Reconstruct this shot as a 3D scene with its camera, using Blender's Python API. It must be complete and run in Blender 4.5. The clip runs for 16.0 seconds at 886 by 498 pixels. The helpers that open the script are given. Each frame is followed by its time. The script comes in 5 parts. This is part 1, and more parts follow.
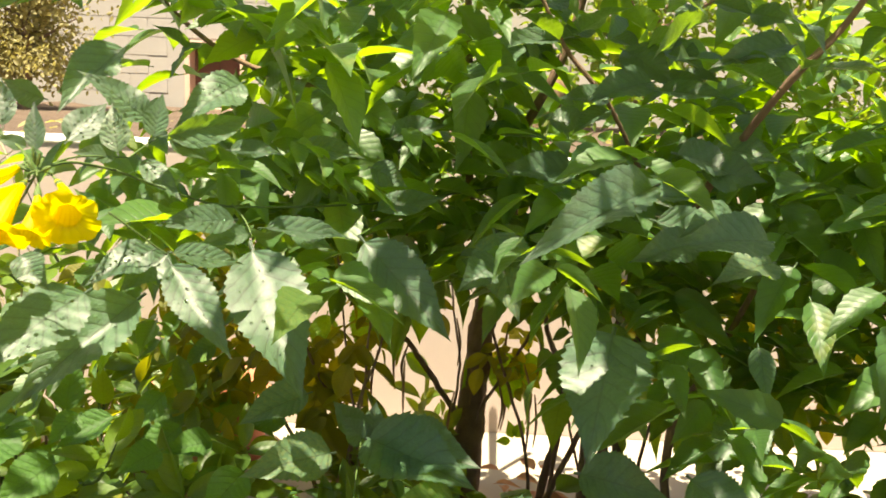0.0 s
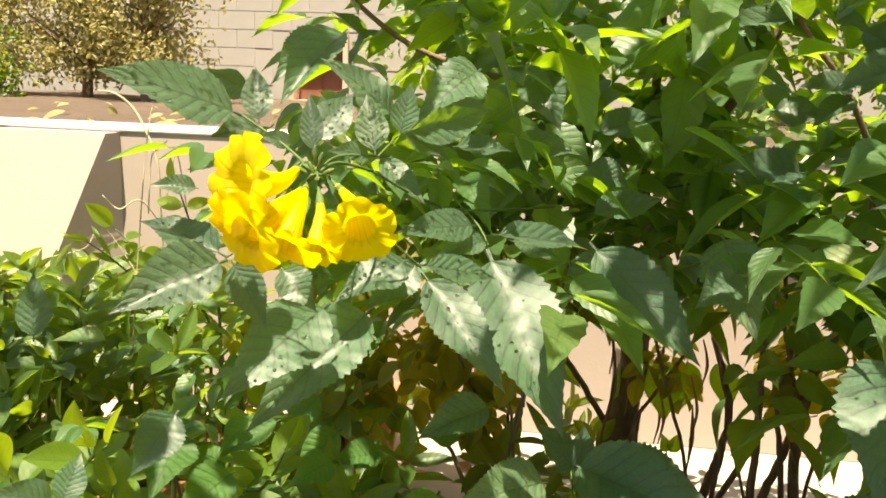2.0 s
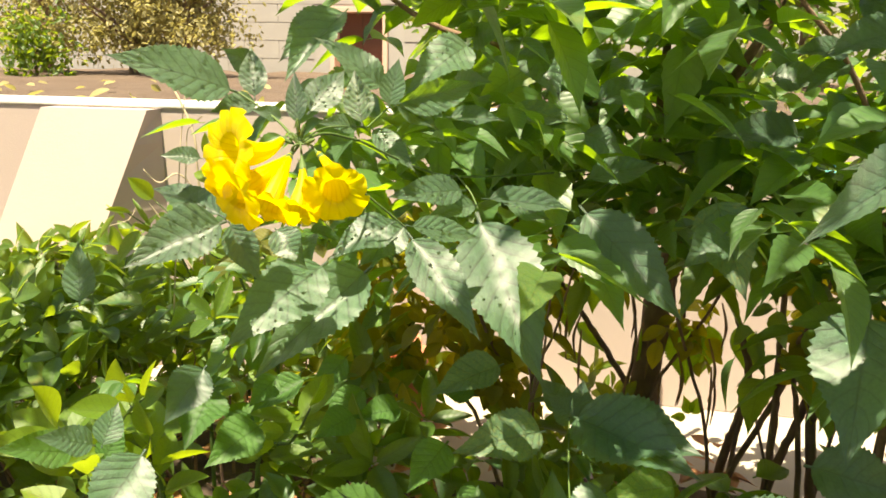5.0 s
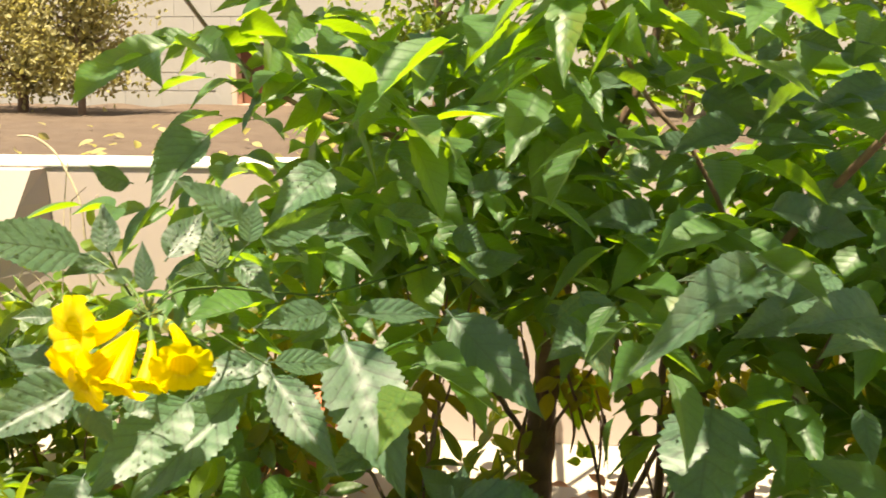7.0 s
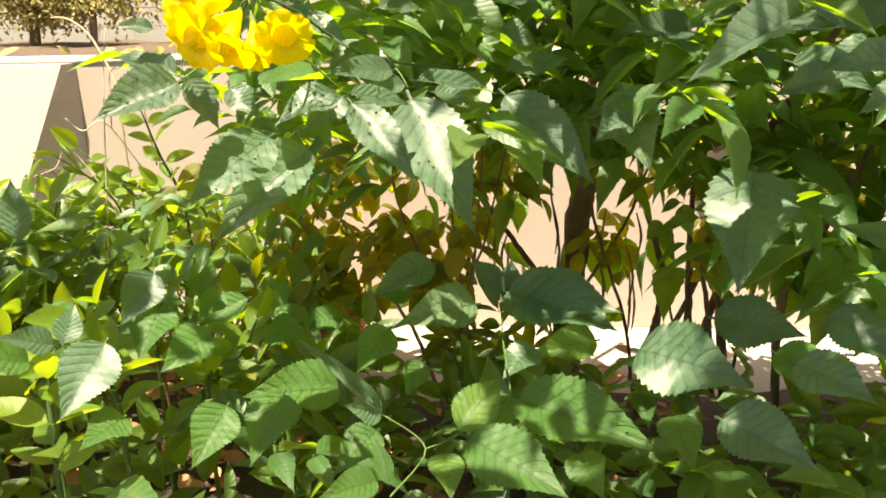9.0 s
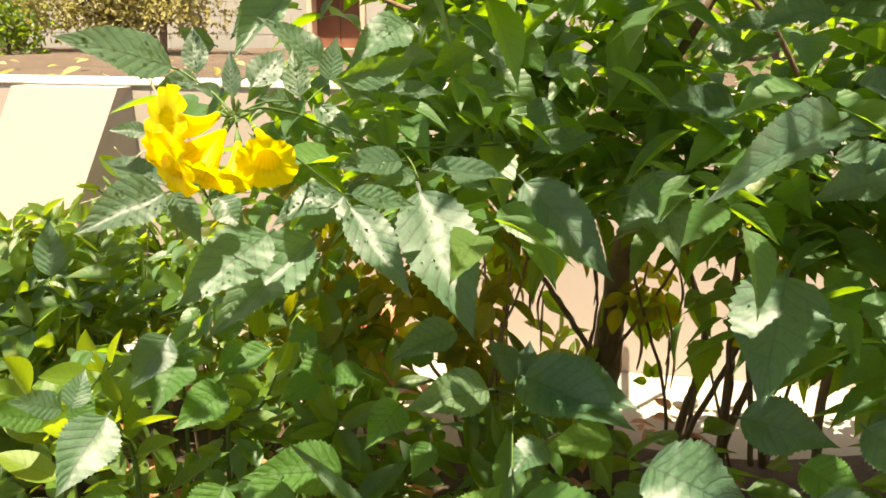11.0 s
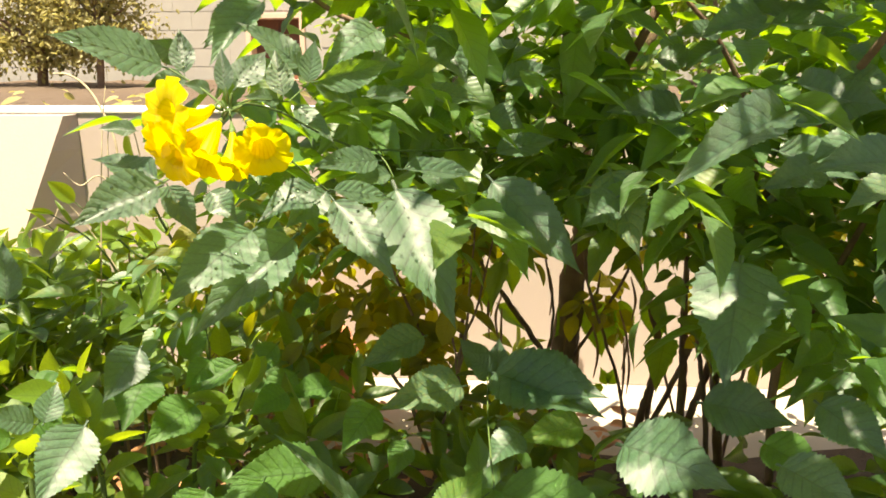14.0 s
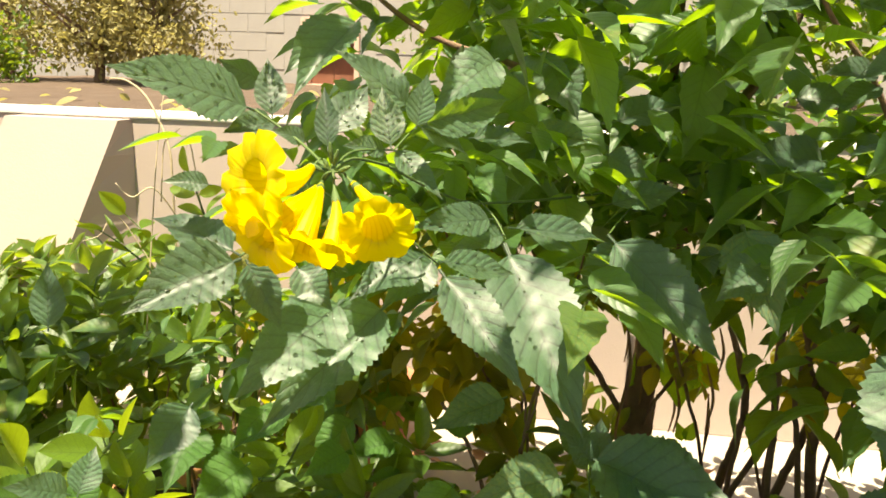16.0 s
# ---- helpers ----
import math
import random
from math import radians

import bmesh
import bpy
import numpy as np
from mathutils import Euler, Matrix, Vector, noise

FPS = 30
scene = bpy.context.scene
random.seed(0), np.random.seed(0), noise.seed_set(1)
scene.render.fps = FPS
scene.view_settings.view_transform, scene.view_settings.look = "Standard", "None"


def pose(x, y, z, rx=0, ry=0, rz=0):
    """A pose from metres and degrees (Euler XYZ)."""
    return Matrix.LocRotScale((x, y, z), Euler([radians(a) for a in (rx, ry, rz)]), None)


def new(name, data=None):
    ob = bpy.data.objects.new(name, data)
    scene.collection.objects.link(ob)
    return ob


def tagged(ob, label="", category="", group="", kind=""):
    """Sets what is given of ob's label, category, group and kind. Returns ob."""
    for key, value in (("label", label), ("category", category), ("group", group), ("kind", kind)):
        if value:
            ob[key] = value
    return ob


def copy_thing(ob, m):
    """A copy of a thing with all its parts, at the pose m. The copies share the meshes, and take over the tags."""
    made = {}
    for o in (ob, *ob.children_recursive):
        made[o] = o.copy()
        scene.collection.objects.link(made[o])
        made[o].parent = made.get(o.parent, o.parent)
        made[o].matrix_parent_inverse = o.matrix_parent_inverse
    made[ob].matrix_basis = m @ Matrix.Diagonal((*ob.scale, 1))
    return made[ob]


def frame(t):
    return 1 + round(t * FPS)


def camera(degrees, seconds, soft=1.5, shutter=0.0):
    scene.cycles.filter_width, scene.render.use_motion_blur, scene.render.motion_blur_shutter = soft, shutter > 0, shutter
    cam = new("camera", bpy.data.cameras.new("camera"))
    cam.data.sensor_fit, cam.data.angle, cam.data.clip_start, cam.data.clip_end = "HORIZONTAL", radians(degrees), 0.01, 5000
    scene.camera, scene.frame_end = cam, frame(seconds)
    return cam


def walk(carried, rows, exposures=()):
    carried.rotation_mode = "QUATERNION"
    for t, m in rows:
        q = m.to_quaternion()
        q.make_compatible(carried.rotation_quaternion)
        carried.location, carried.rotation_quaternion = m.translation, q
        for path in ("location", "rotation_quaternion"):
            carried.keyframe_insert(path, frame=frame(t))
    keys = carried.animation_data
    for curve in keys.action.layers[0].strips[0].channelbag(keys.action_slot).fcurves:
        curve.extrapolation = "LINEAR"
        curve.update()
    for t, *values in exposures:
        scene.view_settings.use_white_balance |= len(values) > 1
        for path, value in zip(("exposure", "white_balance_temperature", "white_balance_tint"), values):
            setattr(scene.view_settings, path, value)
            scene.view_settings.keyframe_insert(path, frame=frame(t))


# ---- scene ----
cam = camera(58.0, 16.0, soft=1.7, shutter=0.14)
# seconds, eye x y z, yaw, pitch, roll
PATH = [
    (0, 0.0969, 0.2489, 1.6302, 1.16, -10.27, 2.42),
    (0.5, 0.0129, 0.2366, 1.6094, 2.48, -10.27, 1.90),
    (1, -0.0216, 0.2735, 1.6102, 4.70, -10.49, 1.87),
    (1.5, -0.0378, 0.3127, 1.6137, 5.80, -10.85, 2.11),
    (2, -0.0524, 0.3339, 1.6236, 7.43, -11.13, 2.19),
    (2.5, -0.0830, 0.3347, 1.6100, 8.47, -10.95, 2.63),
    (3, -0.0426, 0.3229, 1.6147, 9.83, -11.76, 2.07),
    (3.5, 0.0010, 0.2889, 1.5873, 10.53, -12.41, 1.85),
    (4, 0.0118, 0.2819, 1.6068, 10.81, -13.07, 1.02),
    (6.5, -0.0165, 0.2950, 1.6674, 10.06, -13.34, 1.44),
    (7, 0.0482, 0.2811, 1.7235, 4.44, -11.76, 0.17),
    (7.5, 0.1190, 0.2522, 1.7204, 1.92, -11.26, -0.16),
    (8, 0.0956, 0.1915, 1.6407, 1.20, -10.66, 0.95),
    (8.5, 0.0689, 0.1865, 1.5653, 1.21, -13.82, 0.23),
    (9, 0.0059, 0.1903, 1.5560, 5.25, -15.56, -1.08),
    (11.5, 0.0651, 0.2532, 1.6399, 9.53, -14.46, 0.56),
    (12, 0.0792, 0.2268, 1.6282, 8.57, -13.67, 0.41),
    (12.5, 0.0905, 0.2107, 1.6129, 7.91, -13.20, -0.23),
    (13, 0.0957, 0.1942, 1.6134, 6.86, -13.08, -0.87),
    (13.5, 0.0646, 0.1887, 1.6155, 5.68, -13.07, -0.66),
    (14, 0.0229, 0.2076, 1.6053, 5.36, -12.83, -0.30),
    (14.5, -0.0005, 0.2318, 1.6062, 5.51, -12.74, 0.30),
    (15, -0.0151, 0.2564, 1.6106, 5.99, -12.55, 1.20),
    (15.5, -0.0374, 0.3029, 1.6250, 7.34, -12.56, 1.75),
    (16, -0.0582, 0.3461, 1.6294, 8.25, -12.32, 1.92),
]


# seconds, stops: the camera opens up a little when more shade fills its view
EXPOSURES = [(0.0, 1.76), (2.0, 1.64), (4.0, 1.7), (6.5, 1.66), (7.5, 1.66), (8.2, 1.74), (9.0, 1.84), (10.2, 1.76), (11.5, 1.7), (12.5, 1.76), (14.0, 1.74), (16.0, 1.64)]


def aimed(x, y, z, yaw, pitch, roll):
    return pose(x, y, z, 0, 0, yaw) @ pose(0, 0, 0, 90 + pitch) @ pose(0, 0, 0, 0, 0, roll)


walk(cam, [(t, aimed(*row)) for t, *row in PATH], [(t, stops, 7800, 7) for t, stops in EXPOSURES])
# ---- end of camera ----

# ---- light ----
SUN_TO = Vector((-0.04, -0.31, 0.95)).normalized()
world = bpy.data.worlds.new("daylight")
scene.world = world
world.use_nodes = True
sky = world.node_tree.nodes.new("ShaderNodeTexSky")
sky.sky_type, sky.sun_disc = "NISHITA", False
sky.sun_elevation = math.asin(SUN_TO.z)
sky.sun_rotation = math.atan2(SUN_TO.x, SUN_TO.y)
world.node_tree.nodes["Background"].inputs["Strength"].default_value = 0.062
world.node_tree.links.new(sky.outputs["Color"], world.node_tree.nodes["Background"].inputs["Color"])
sun = new("sun", bpy.data.lights.new("sun", "SUN"))
sun.data.energy, sun.data.angle, sun.data.color = 5.0, radians(0.6), (1.0, 0.94, 0.80)
sun.rotation_mode = "QUATERNION"
sun.rotation_quaternion = SUN_TO.to_track_quat("Z", "Y")


# ---- materials ----
class Nodes:
    """A small wrapper to write a node material in few lines."""

    def __init__(self, name):
        self.material = bpy.data.materials.new(name)
        self.material.use_nodes = True
        self.tree = self.material.node_tree
        self.tree.nodes.clear()
        self.out = self.tree.nodes.new("ShaderNodeOutputMaterial")

    def add(self, kind, **sockets):
        node = self.tree.nodes.new(kind)
        for key, value in sockets.items():
            key = key.replace("_", " ")
            if hasattr(value, "is_output"):
                self.tree.links.new(value, node.inputs[key])
            else:
                node.inputs[key].default_value = value
        return node

    def math(self, op, a, b=0.0, clamp=False):
        node = self.tree.nodes.new("ShaderNodeMath")
        node.operation, node.use_clamp = op, clamp
        for slot, value in zip(node.inputs, (a, b)):
            if hasattr(value, "is_output"):
                self.tree.links.new(value, slot)
            else:
                slot.default_value = value
        return node.outputs[0]

    def mix(self, fac, a, b):
        node = self.tree.nodes.new("ShaderNodeMix")
        node.data_type = "RGBA"
        for slot, value in ((node.inputs[0], fac), (node.inputs[6], a), (node.inputs[7], b)):
            if hasattr(value, "is_output"):
                self.tree.links.new(value, slot)
            else:
                slot.default_value = value if isinstance(value, float) else (*value, 1)
        return node.outputs[2]

    def noise(self, scale, detail=4.0, rough=0.6, vector=None):
        node = self.add("ShaderNodeTexNoise", Scale=scale, Detail=detail, Roughness=rough)
        if vector:
            self.tree.links.new(vector, node.inputs["Vector"])
        return node.outputs[0]

    def ramp(self, value, low, high):
        node = self.add("ShaderNodeMapRange", Value=value, From_Min=low, From_Max=high)
        return node.outputs[0]

    def bump(self, height, strength, distance):
        return self.add("ShaderNodeBump", Height=height, Strength=strength, Distance=distance).outputs[0]

    def done(self, shader):
        self.tree.links.new(shader, self.out.inputs[0])
        return self.material


def leaf_material(name, dark, light, glow, rough, islands, veins=9.0, sheer=0.42, relief=0.5, tired=0.12, wax=0.3, quilt=0.4):
    n = Nodes(name)
    uv = n.add("ShaderNodeSeparateXYZ", Vector=n.add("ShaderNodeTexCoord").outputs["UV"])
    along, across = uv.outputs[0], n.math("ABSOLUTE", n.math("SUBTRACT", uv.outputs[1], 0.5))
    if islands:
        chance = n.add("ShaderNodeNewGeometry").outputs["Random Per Island"]
    else:
        chance = n.add("ShaderNodeObjectInfo").outputs["Random"]
    midrib = n.math("SUBTRACT", 1.0, n.ramp(across, 0.010, 0.026), True)
    row = n.math("FRACT", n.math("MULTIPLY", n.math("SUBTRACT", along, n.math("MULTIPLY", across, 0.42)), veins))
    side = n.math("SUBTRACT", 1.0, n.ramp(n.math("ABSOLUTE", n.math("SUBTRACT", row, 0.5)), 0.03, 0.11), True)
    vein = n.math("MAXIMUM", midrib, n.math("MULTIPLY", side, 0.7))
    place = n.add("ShaderNodeTexCoord").outputs["Object"]
    blotch = n.noise(26.0, 3.0, 0.6, place)
    fine = n.noise(420.0, 3.0, 0.65, place)
    tone = n.math("ADD", n.math("MULTIPLY", chance, 0.65), n.math("MULTIPLY", n.math("SUBTRACT", blotch, 0.5), 1.2), True)
    colour = n.mix(tone, dark, light)
    colour = n.mix(n.math("MULTIPLY", n.ramp(fine, 0.52, 0.75), 0.25), colour, [c * 1.7 for c in light])
    colour = n.mix(n.math("MULTIPLY", vein, 0.62), colour, [c * 0.4 for c in dark])
    old = n.math("MULTIPLY", n.ramp(chance, 1 - tired, 1 - tired + 0.02), n.ramp(blotch, 0.48, 0.7))
    colour = n.mix(n.math("MULTIPLY", old, 0.6), colour, (0.25, 0.2, 0.03))
    through_colour = n.mix(tone, [c * 0.75 for c in glow], glow)
    through_colour = n.mix(n.math("MULTIPLY", vein, 0.2), through_colour, [c * 0.55 for c in glow])
    puff = n.math("POWER", n.math("MULTIPLY", n.math("ABSOLUTE", n.math("SUBTRACT", row, 0.5)), 2.0), 0.6)
    height = n.math("ADD", n.math("ADD", n.math("MULTIPLY", vein, -0.5), n.math("MULTIPLY", fine, 0.3)), n.math("MULTIPLY", puff, quilt))
    height = n.math("ADD", height, n.math("MULTIPLY", blotch, 1.2))
    normal = n.bump(height, relief, 0.0022)
    skin = n.add("ShaderNodeBsdfPrincipled", Base_Color=colour, Normal=normal, IOR=1.5, Sheen_Weight=wax * 0.25, Sheen_Roughness=0.45, Coat_Weight=wax, Coat_Roughness=0.48, Coat_IOR=1.65)
    n.tree.links.new(n.math("ADD", rough - 0.1, n.math("MULTIPLY", blotch, 0.22)), skin.inputs["Roughness"])
    sheet = n.add("ShaderNodeBsdfTranslucent", Color=through_colour)
    return n.done(blend(n, sheer, skin, sheet))


def blend(n, fac, a, b):
    node = n.tree.nodes.new("ShaderNodeMixShader")
    node.inputs[0].default_value = fac
    n.tree.links.new(a.outputs[0], node.inputs[1])
    n.tree.links.new(b.outputs[0], node.inputs[2])
    return node.outputs[0]


def plain(name, colour, second, scale, rough=0.8, bump=0.4, distance=0.004, fine=None, metallic=0.0):
    """A dull solid surface: two tones in large patches, fine grain, and relief."""
    n = Nodes(name)
    place = n.add("ShaderNodeTexCoord").outputs["Object"]
    patch = n.noise(scale, 5.0, 0.6, place)
    grain = n.noise(fine or scale * 22, 4.0, 0.7, place)
    tone = n.math("ADD", n.math("MULTIPLY", n.ramp(patch, 0.3, 0.7), 0.7), n.math("MULTIPLY", grain, 0.4), True)
    skin = n.add("ShaderNodeBsdfPrincipled", Base_Color=n.mix(tone, colour, second), Roughness=rough, Metallic=metallic)
    n.tree.links.new(n.bump(n.math("ADD", patch, grain), bump, distance), skin.inputs["Normal"])
    return n.done(skin.outputs[0])


GREEN = dict(dark=(0.030, 0.092, 0.024), light=(0.078, 0.185, 0.045), glow=(0.48, 0.74, 0.02), rough=0.42)
# bluer than GREEN: some of the sky's sheen is put into the colour
NEAR = dict(dark=(0.022, 0.084, 0.038), light=(0.082, 0.195, 0.086), glow=(0.42, 0.68, 0.025), rough=0.44, sheer=0.30)
# greener material for leaflets rooted below 1.2 m
LOW_LEAF = dict(dark=(0.040, 0.125, 0.020), light=(0.100, 0.250, 0.034), glow=(0.42, 0.72, 0.02), rough=0.46, sheer=0.40)
leaf_piece = leaf_material("trumpet_bush_leaf", islands=False, relief=1.0, wax=0.9, quilt=0.9, **NEAR)
low_piece = leaf_material("low_trumpet_bush_leaf", islands=False, relief=0.8, wax=0.3, quilt=0.7, **LOW_LEAF)
green_piece = leaf_material("green_trumpet_bush_leaf", islands=False, relief=0.6, wax=0.5, sheer=0.42, **GREEN)
leaf_mass = leaf_material("trumpet_bush_leaf_mass", islands=True, wax=0.55, sheer=0.46, **GREEN)
HEDGE = dict(dark=(0.030, 0.080, 0.010), light=(0.095, 0.175, 0.022), glow=(0.52, 0.68, 0.03), rough=0.44)
hedge_piece = leaf_material("glossy_shrub_leaf", islands=False, veins=7.0, relief=0.3, wax=0.25, **HEDGE)
hedge_mass = leaf_material("glossy_shrub_leaf_mass", islands=True, veins=7.0, relief=0.3, wax=0.25, **HEDGE)
young_piece = leaf_material("young_shrub_leaf", islands=False, veins=7.0, dark=(0.075, 0.155, 0.012), light=(0.17, 0.27, 0.028), glow=(0.62, 0.76, 0.03), rough=0.44, sheer=0.48, relief=0.3, wax=0.2)
# olive of older leaves, with some backlit tone put into the colour
olive_mass = leaf_material("olive_leaf_mass", islands=True, dark=(0.08, 0.10, 0.012), light=(0.17, 0.17, 0.025), glow=(0.62, 0.58, 0.02), rough=0.5, sheer=0.55, wax=0.05)
TREE = dict(dark=(0.27, 0.24, 0.10), light=(0.50, 0.44, 0.21), glow=(0.66, 0.58, 0.17), rough=0.55)
tree_mass = leaf_material("dry_tree_leaf_mass", islands=True, veins=6.0, relief=0.2, wax=0.0, **TREE)
bark = plain("brown_bark", (0.15, 0.085, 0.055), (0.27, 0.175, 0.118), 30.0, 0.85, 0.8, 0.004, 260.0)
twig_green = plain("green_twig", (0.05, 0.10, 0.02), (0.10, 0.15, 0.04), 60.0, 0.6, 0.4, 0.001)
twig_pale = plain("dry_pale_twig", (0.35, 0.27, 0.17), (0.55, 0.45, 0.32), 60.0, 0.8, 0.4, 0.001)


def petal_material():
    n = Nodes("yellow_petal")
    uv = n.add("ShaderNodeSeparateXYZ", Vector=n.add("ShaderNodeTexCoord").outputs["UV"])
    along, round_ = uv.outputs[0], uv.outputs[1]
    place = n.add("ShaderNodeTexCoord").outputs["Object"]
    cloud = n.noise(55.0, 3.0, 0.5, place)
    crinkle = n.noise(260.0, 3.0, 0.6, place)
    colour = n.mix(cloud, (0.84, 0.63, 0.006), (0.88, 0.72, 0.012))
    line = n.math("SUBTRACT", 1.0, n.ramp(n.math("ABSOLUTE", n.math("SUBTRACT", n.math("FRACT", n.math("MULTIPLY", round_, 15.0)), 0.5)), 0.05, 0.16), True)
    throat = n.math("MULTIPLY", n.ramp(along, 0.30, 0.50), n.math("SUBTRACT", 1.0, n.ramp(along, 0.60, 0.70), True), True)
    # brown tint puts some of the tube's inner shade into the throat colour
    colour = n.mix(n.math("MULTIPLY", throat, 0.45), colour, (0.50, 0.25, 0.004))
    colour = n.mix(n.math("MULTIPLY", n.math("MULTIPLY", line, throat), 0.5), colour, (0.36, 0.08, 0.005))
    normal = n.bump(n.math("ADD", n.math("ADD", cloud, n.math("MULTIPLY", crinkle, 0.35)), n.math("MULTIPLY", line, 0.25)), 0.4, 0.0015)
    skin = n.add("ShaderNodeBsdfPrincipled", Base_Color=colour, Roughness=0.5, Normal=normal)
    sheet = n.add("ShaderNodeBsdfTranslucent", Color=(0.95, 0.80, 0.012, 1), Normal=normal)
    return n.done(blend(n, 0.58, skin, sheet))


petal = petal_material()


def water_material():
    n = Nodes("water")
    return n.done(n.add("ShaderNodeBsdfPrincipled", Base_Color=(1, 1, 1, 1), Roughness=0.02, IOR=1.33, Transmission_Weight=1.0).outputs[0])


water = water_material()
render_wall = plain("cream_render", (0.385, 0.308, 0.276), (0.43, 0.348, 0.315), 1.6, 0.9, 0.25, 0.003, 120.0)
coping_paint = plain("white_coping_paint", (0.62, 0.58, 0.53), (0.72, 0.69, 0.64), 3.0, 0.7, 0.3, 0.003, 90.0)
paving = plain("pale_concrete_paving", (0.36, 0.31, 0.25), (0.44, 0.385, 0.32), 1.3, 0.9, 0.4, 0.004, 150.0)
soil = plain("dry_brown_soil", (0.095, 0.06, 0.042), (0.16, 0.11, 0.078), 6.0, 0.95, 0.9, 0.02, 90.0)
block_grey = plain("pale_grey_block", (0.33, 0.30, 0.28), (0.40, 0.37, 0.345), 2.0, 0.85, 0.4, 0.004, 80.0)
brown_paint = plain("brown_painted_wood", (0.13, 0.05, 0.03), (0.20, 0.085, 0.05), 5.0, 0.6, 0.3, 0.002)
pink_render = plain("pink_plaster", (0.60, 0.40, 0.31), (0.68, 0.48, 0.38), 3.0, 0.9, 0.4, 0.004, 90.0)
terracotta = plain("terracotta", (0.42, 0.13, 0.07), (0.58, 0.22, 0.13), 7.0, 0.85, 0.4, 0.003)
turquoise = plain("turquoise_plastic", (0.08, 0.30, 0.32), (0.13, 0.38, 0.40), 4.0, 0.45, 0.15, 0.002)
# soil of the unseen bed, made dark to cut bounced light
dark_soil = plain("dark_bed_soil", (0.055, 0.036, 0.024), (0.10, 0.066, 0.045), 8.0, 0.95, 0.9, 0.02, 90.0)
dry_pod = plain("dry_seed_pod", (0.20, 0.10, 0.05), (0.36, 0.20, 0.10), 60.0, 0.7, 0.3, 0.001)
dry_litter = plain("dry_leaf", (0.36, 0.14, 0.06), (0.55, 0.28, 0.14), 40.0, 0.8, 0.4, 0.002)


# ---- mesh helpers ----
def mesh_from(name, verts, faces, uvs=None, smooth=True):
    me = bpy.data.meshes.new(name)
    me.from_pydata([tuple(v) for v in verts], [], faces)
    if uvs is not None:
        layer = me.uv_layers.new(name="UVMap")
        index = np.empty(len(me.loops), dtype=np.int32)
        me.loops.foreach_get("vertex_index", index)
        layer.data.foreach_set("uv", np.asarray(uvs, dtype=np.float32)[index].ravel())
    if smooth:
        me.polygons.foreach_set("use_smooth", [True] * len(me.polygons))
    me.update()
    return me


def part(name, data, material, parent, label=""):
    """One mesh object, from a mesh or a bmesh, under a thing or a part."""
    if isinstance(data, bmesh.types.BMesh):
        me = bpy.data.meshes.new(name)
        data.to_mesh(me)
        data.free()
        data = me
    if material and not data.materials:
        data.materials.append(material)
    ob = new(name, data)
    ob.parent = parent
    return tagged(ob, label)


def box(bm, x0, y0, z0, x1, y1, z1, bevel=0.0):
    made = bmesh.ops.create_cube(bm, size=1.0)["verts"]
    for v in made:
        v.co = Vector((x0 + (v.co.x + 0.5) * (x1 - x0), y0 + (v.co.y + 0.5) * (y1 - y0), z0 + (v.co.z + 0.5) * (z1 - z0)))
    if bevel:
        edges = {e for v in made for e in v.link_edges}
        bmesh.ops.bevel(bm, geom=list(edges), offset=bevel, segments=2, affect="EDGES")
    return bm


def tube(points, radii, sides=8, wobble=0.0, seed=0):
    """A tapered limb through the points, softly rounded between them."""
    rng = random.Random(seed)
    pts = [Vector(p) for p in points]
    line, rads = [], []
    for i in range(len(pts) - 1):
        p0, p1, p2, p3 = pts[max(i - 1, 0)], pts[i], pts[i + 1], pts[min(i + 2, len(pts) - 1)]
        steps = 6
        for k in range(steps):
            s = k / steps
            q = 0.5 * (2 * p1 + (p2 - p0) * s + (2 * p0 - 5 * p1 + 4 * p2 - p3) * s * s + (3 * p1 - p0 - 3 * p2 + p3) * s**3)
            line.append(q + Vector([rng.uniform(-wobble, wobble) for _ in range(3)]))
            rads.append(radii[i] + (radii[i + 1] - radii[i]) * s)
    line.append(pts[-1])
    rads.append(radii[-1])
    verts, faces, up = [], [], Vector((0.3, 0.9, 0.2)).normalized()
    for i, (p, r) in enumerate(zip(line, rads)):
        ahead = (line[min(i + 1, len(line) - 1)] - line[max(i - 1, 0)]).normalized()
        a = ahead.cross(up).normalized()
        b = a.cross(ahead)
        for k in range(sides):
            w = 2 * math.pi * k / sides
            verts.append(p + (a * math.cos(w) + b * math.sin(w)) * r * rng.uniform(0.94, 1.06))
    for i in range(len(line) - 1):
        for k in range(sides):
            j = (k + 1) % sides
            faces.append((i * sides + k, i * sides + j, (i + 1) * sides + j, (i + 1) * sides + k))
    faces.append(tuple(range(sides))[::-1])
    faces.append(tuple(range((len(line) - 1) * sides, len(line) * sides)))
    return mesh_from("limb", verts, faces)


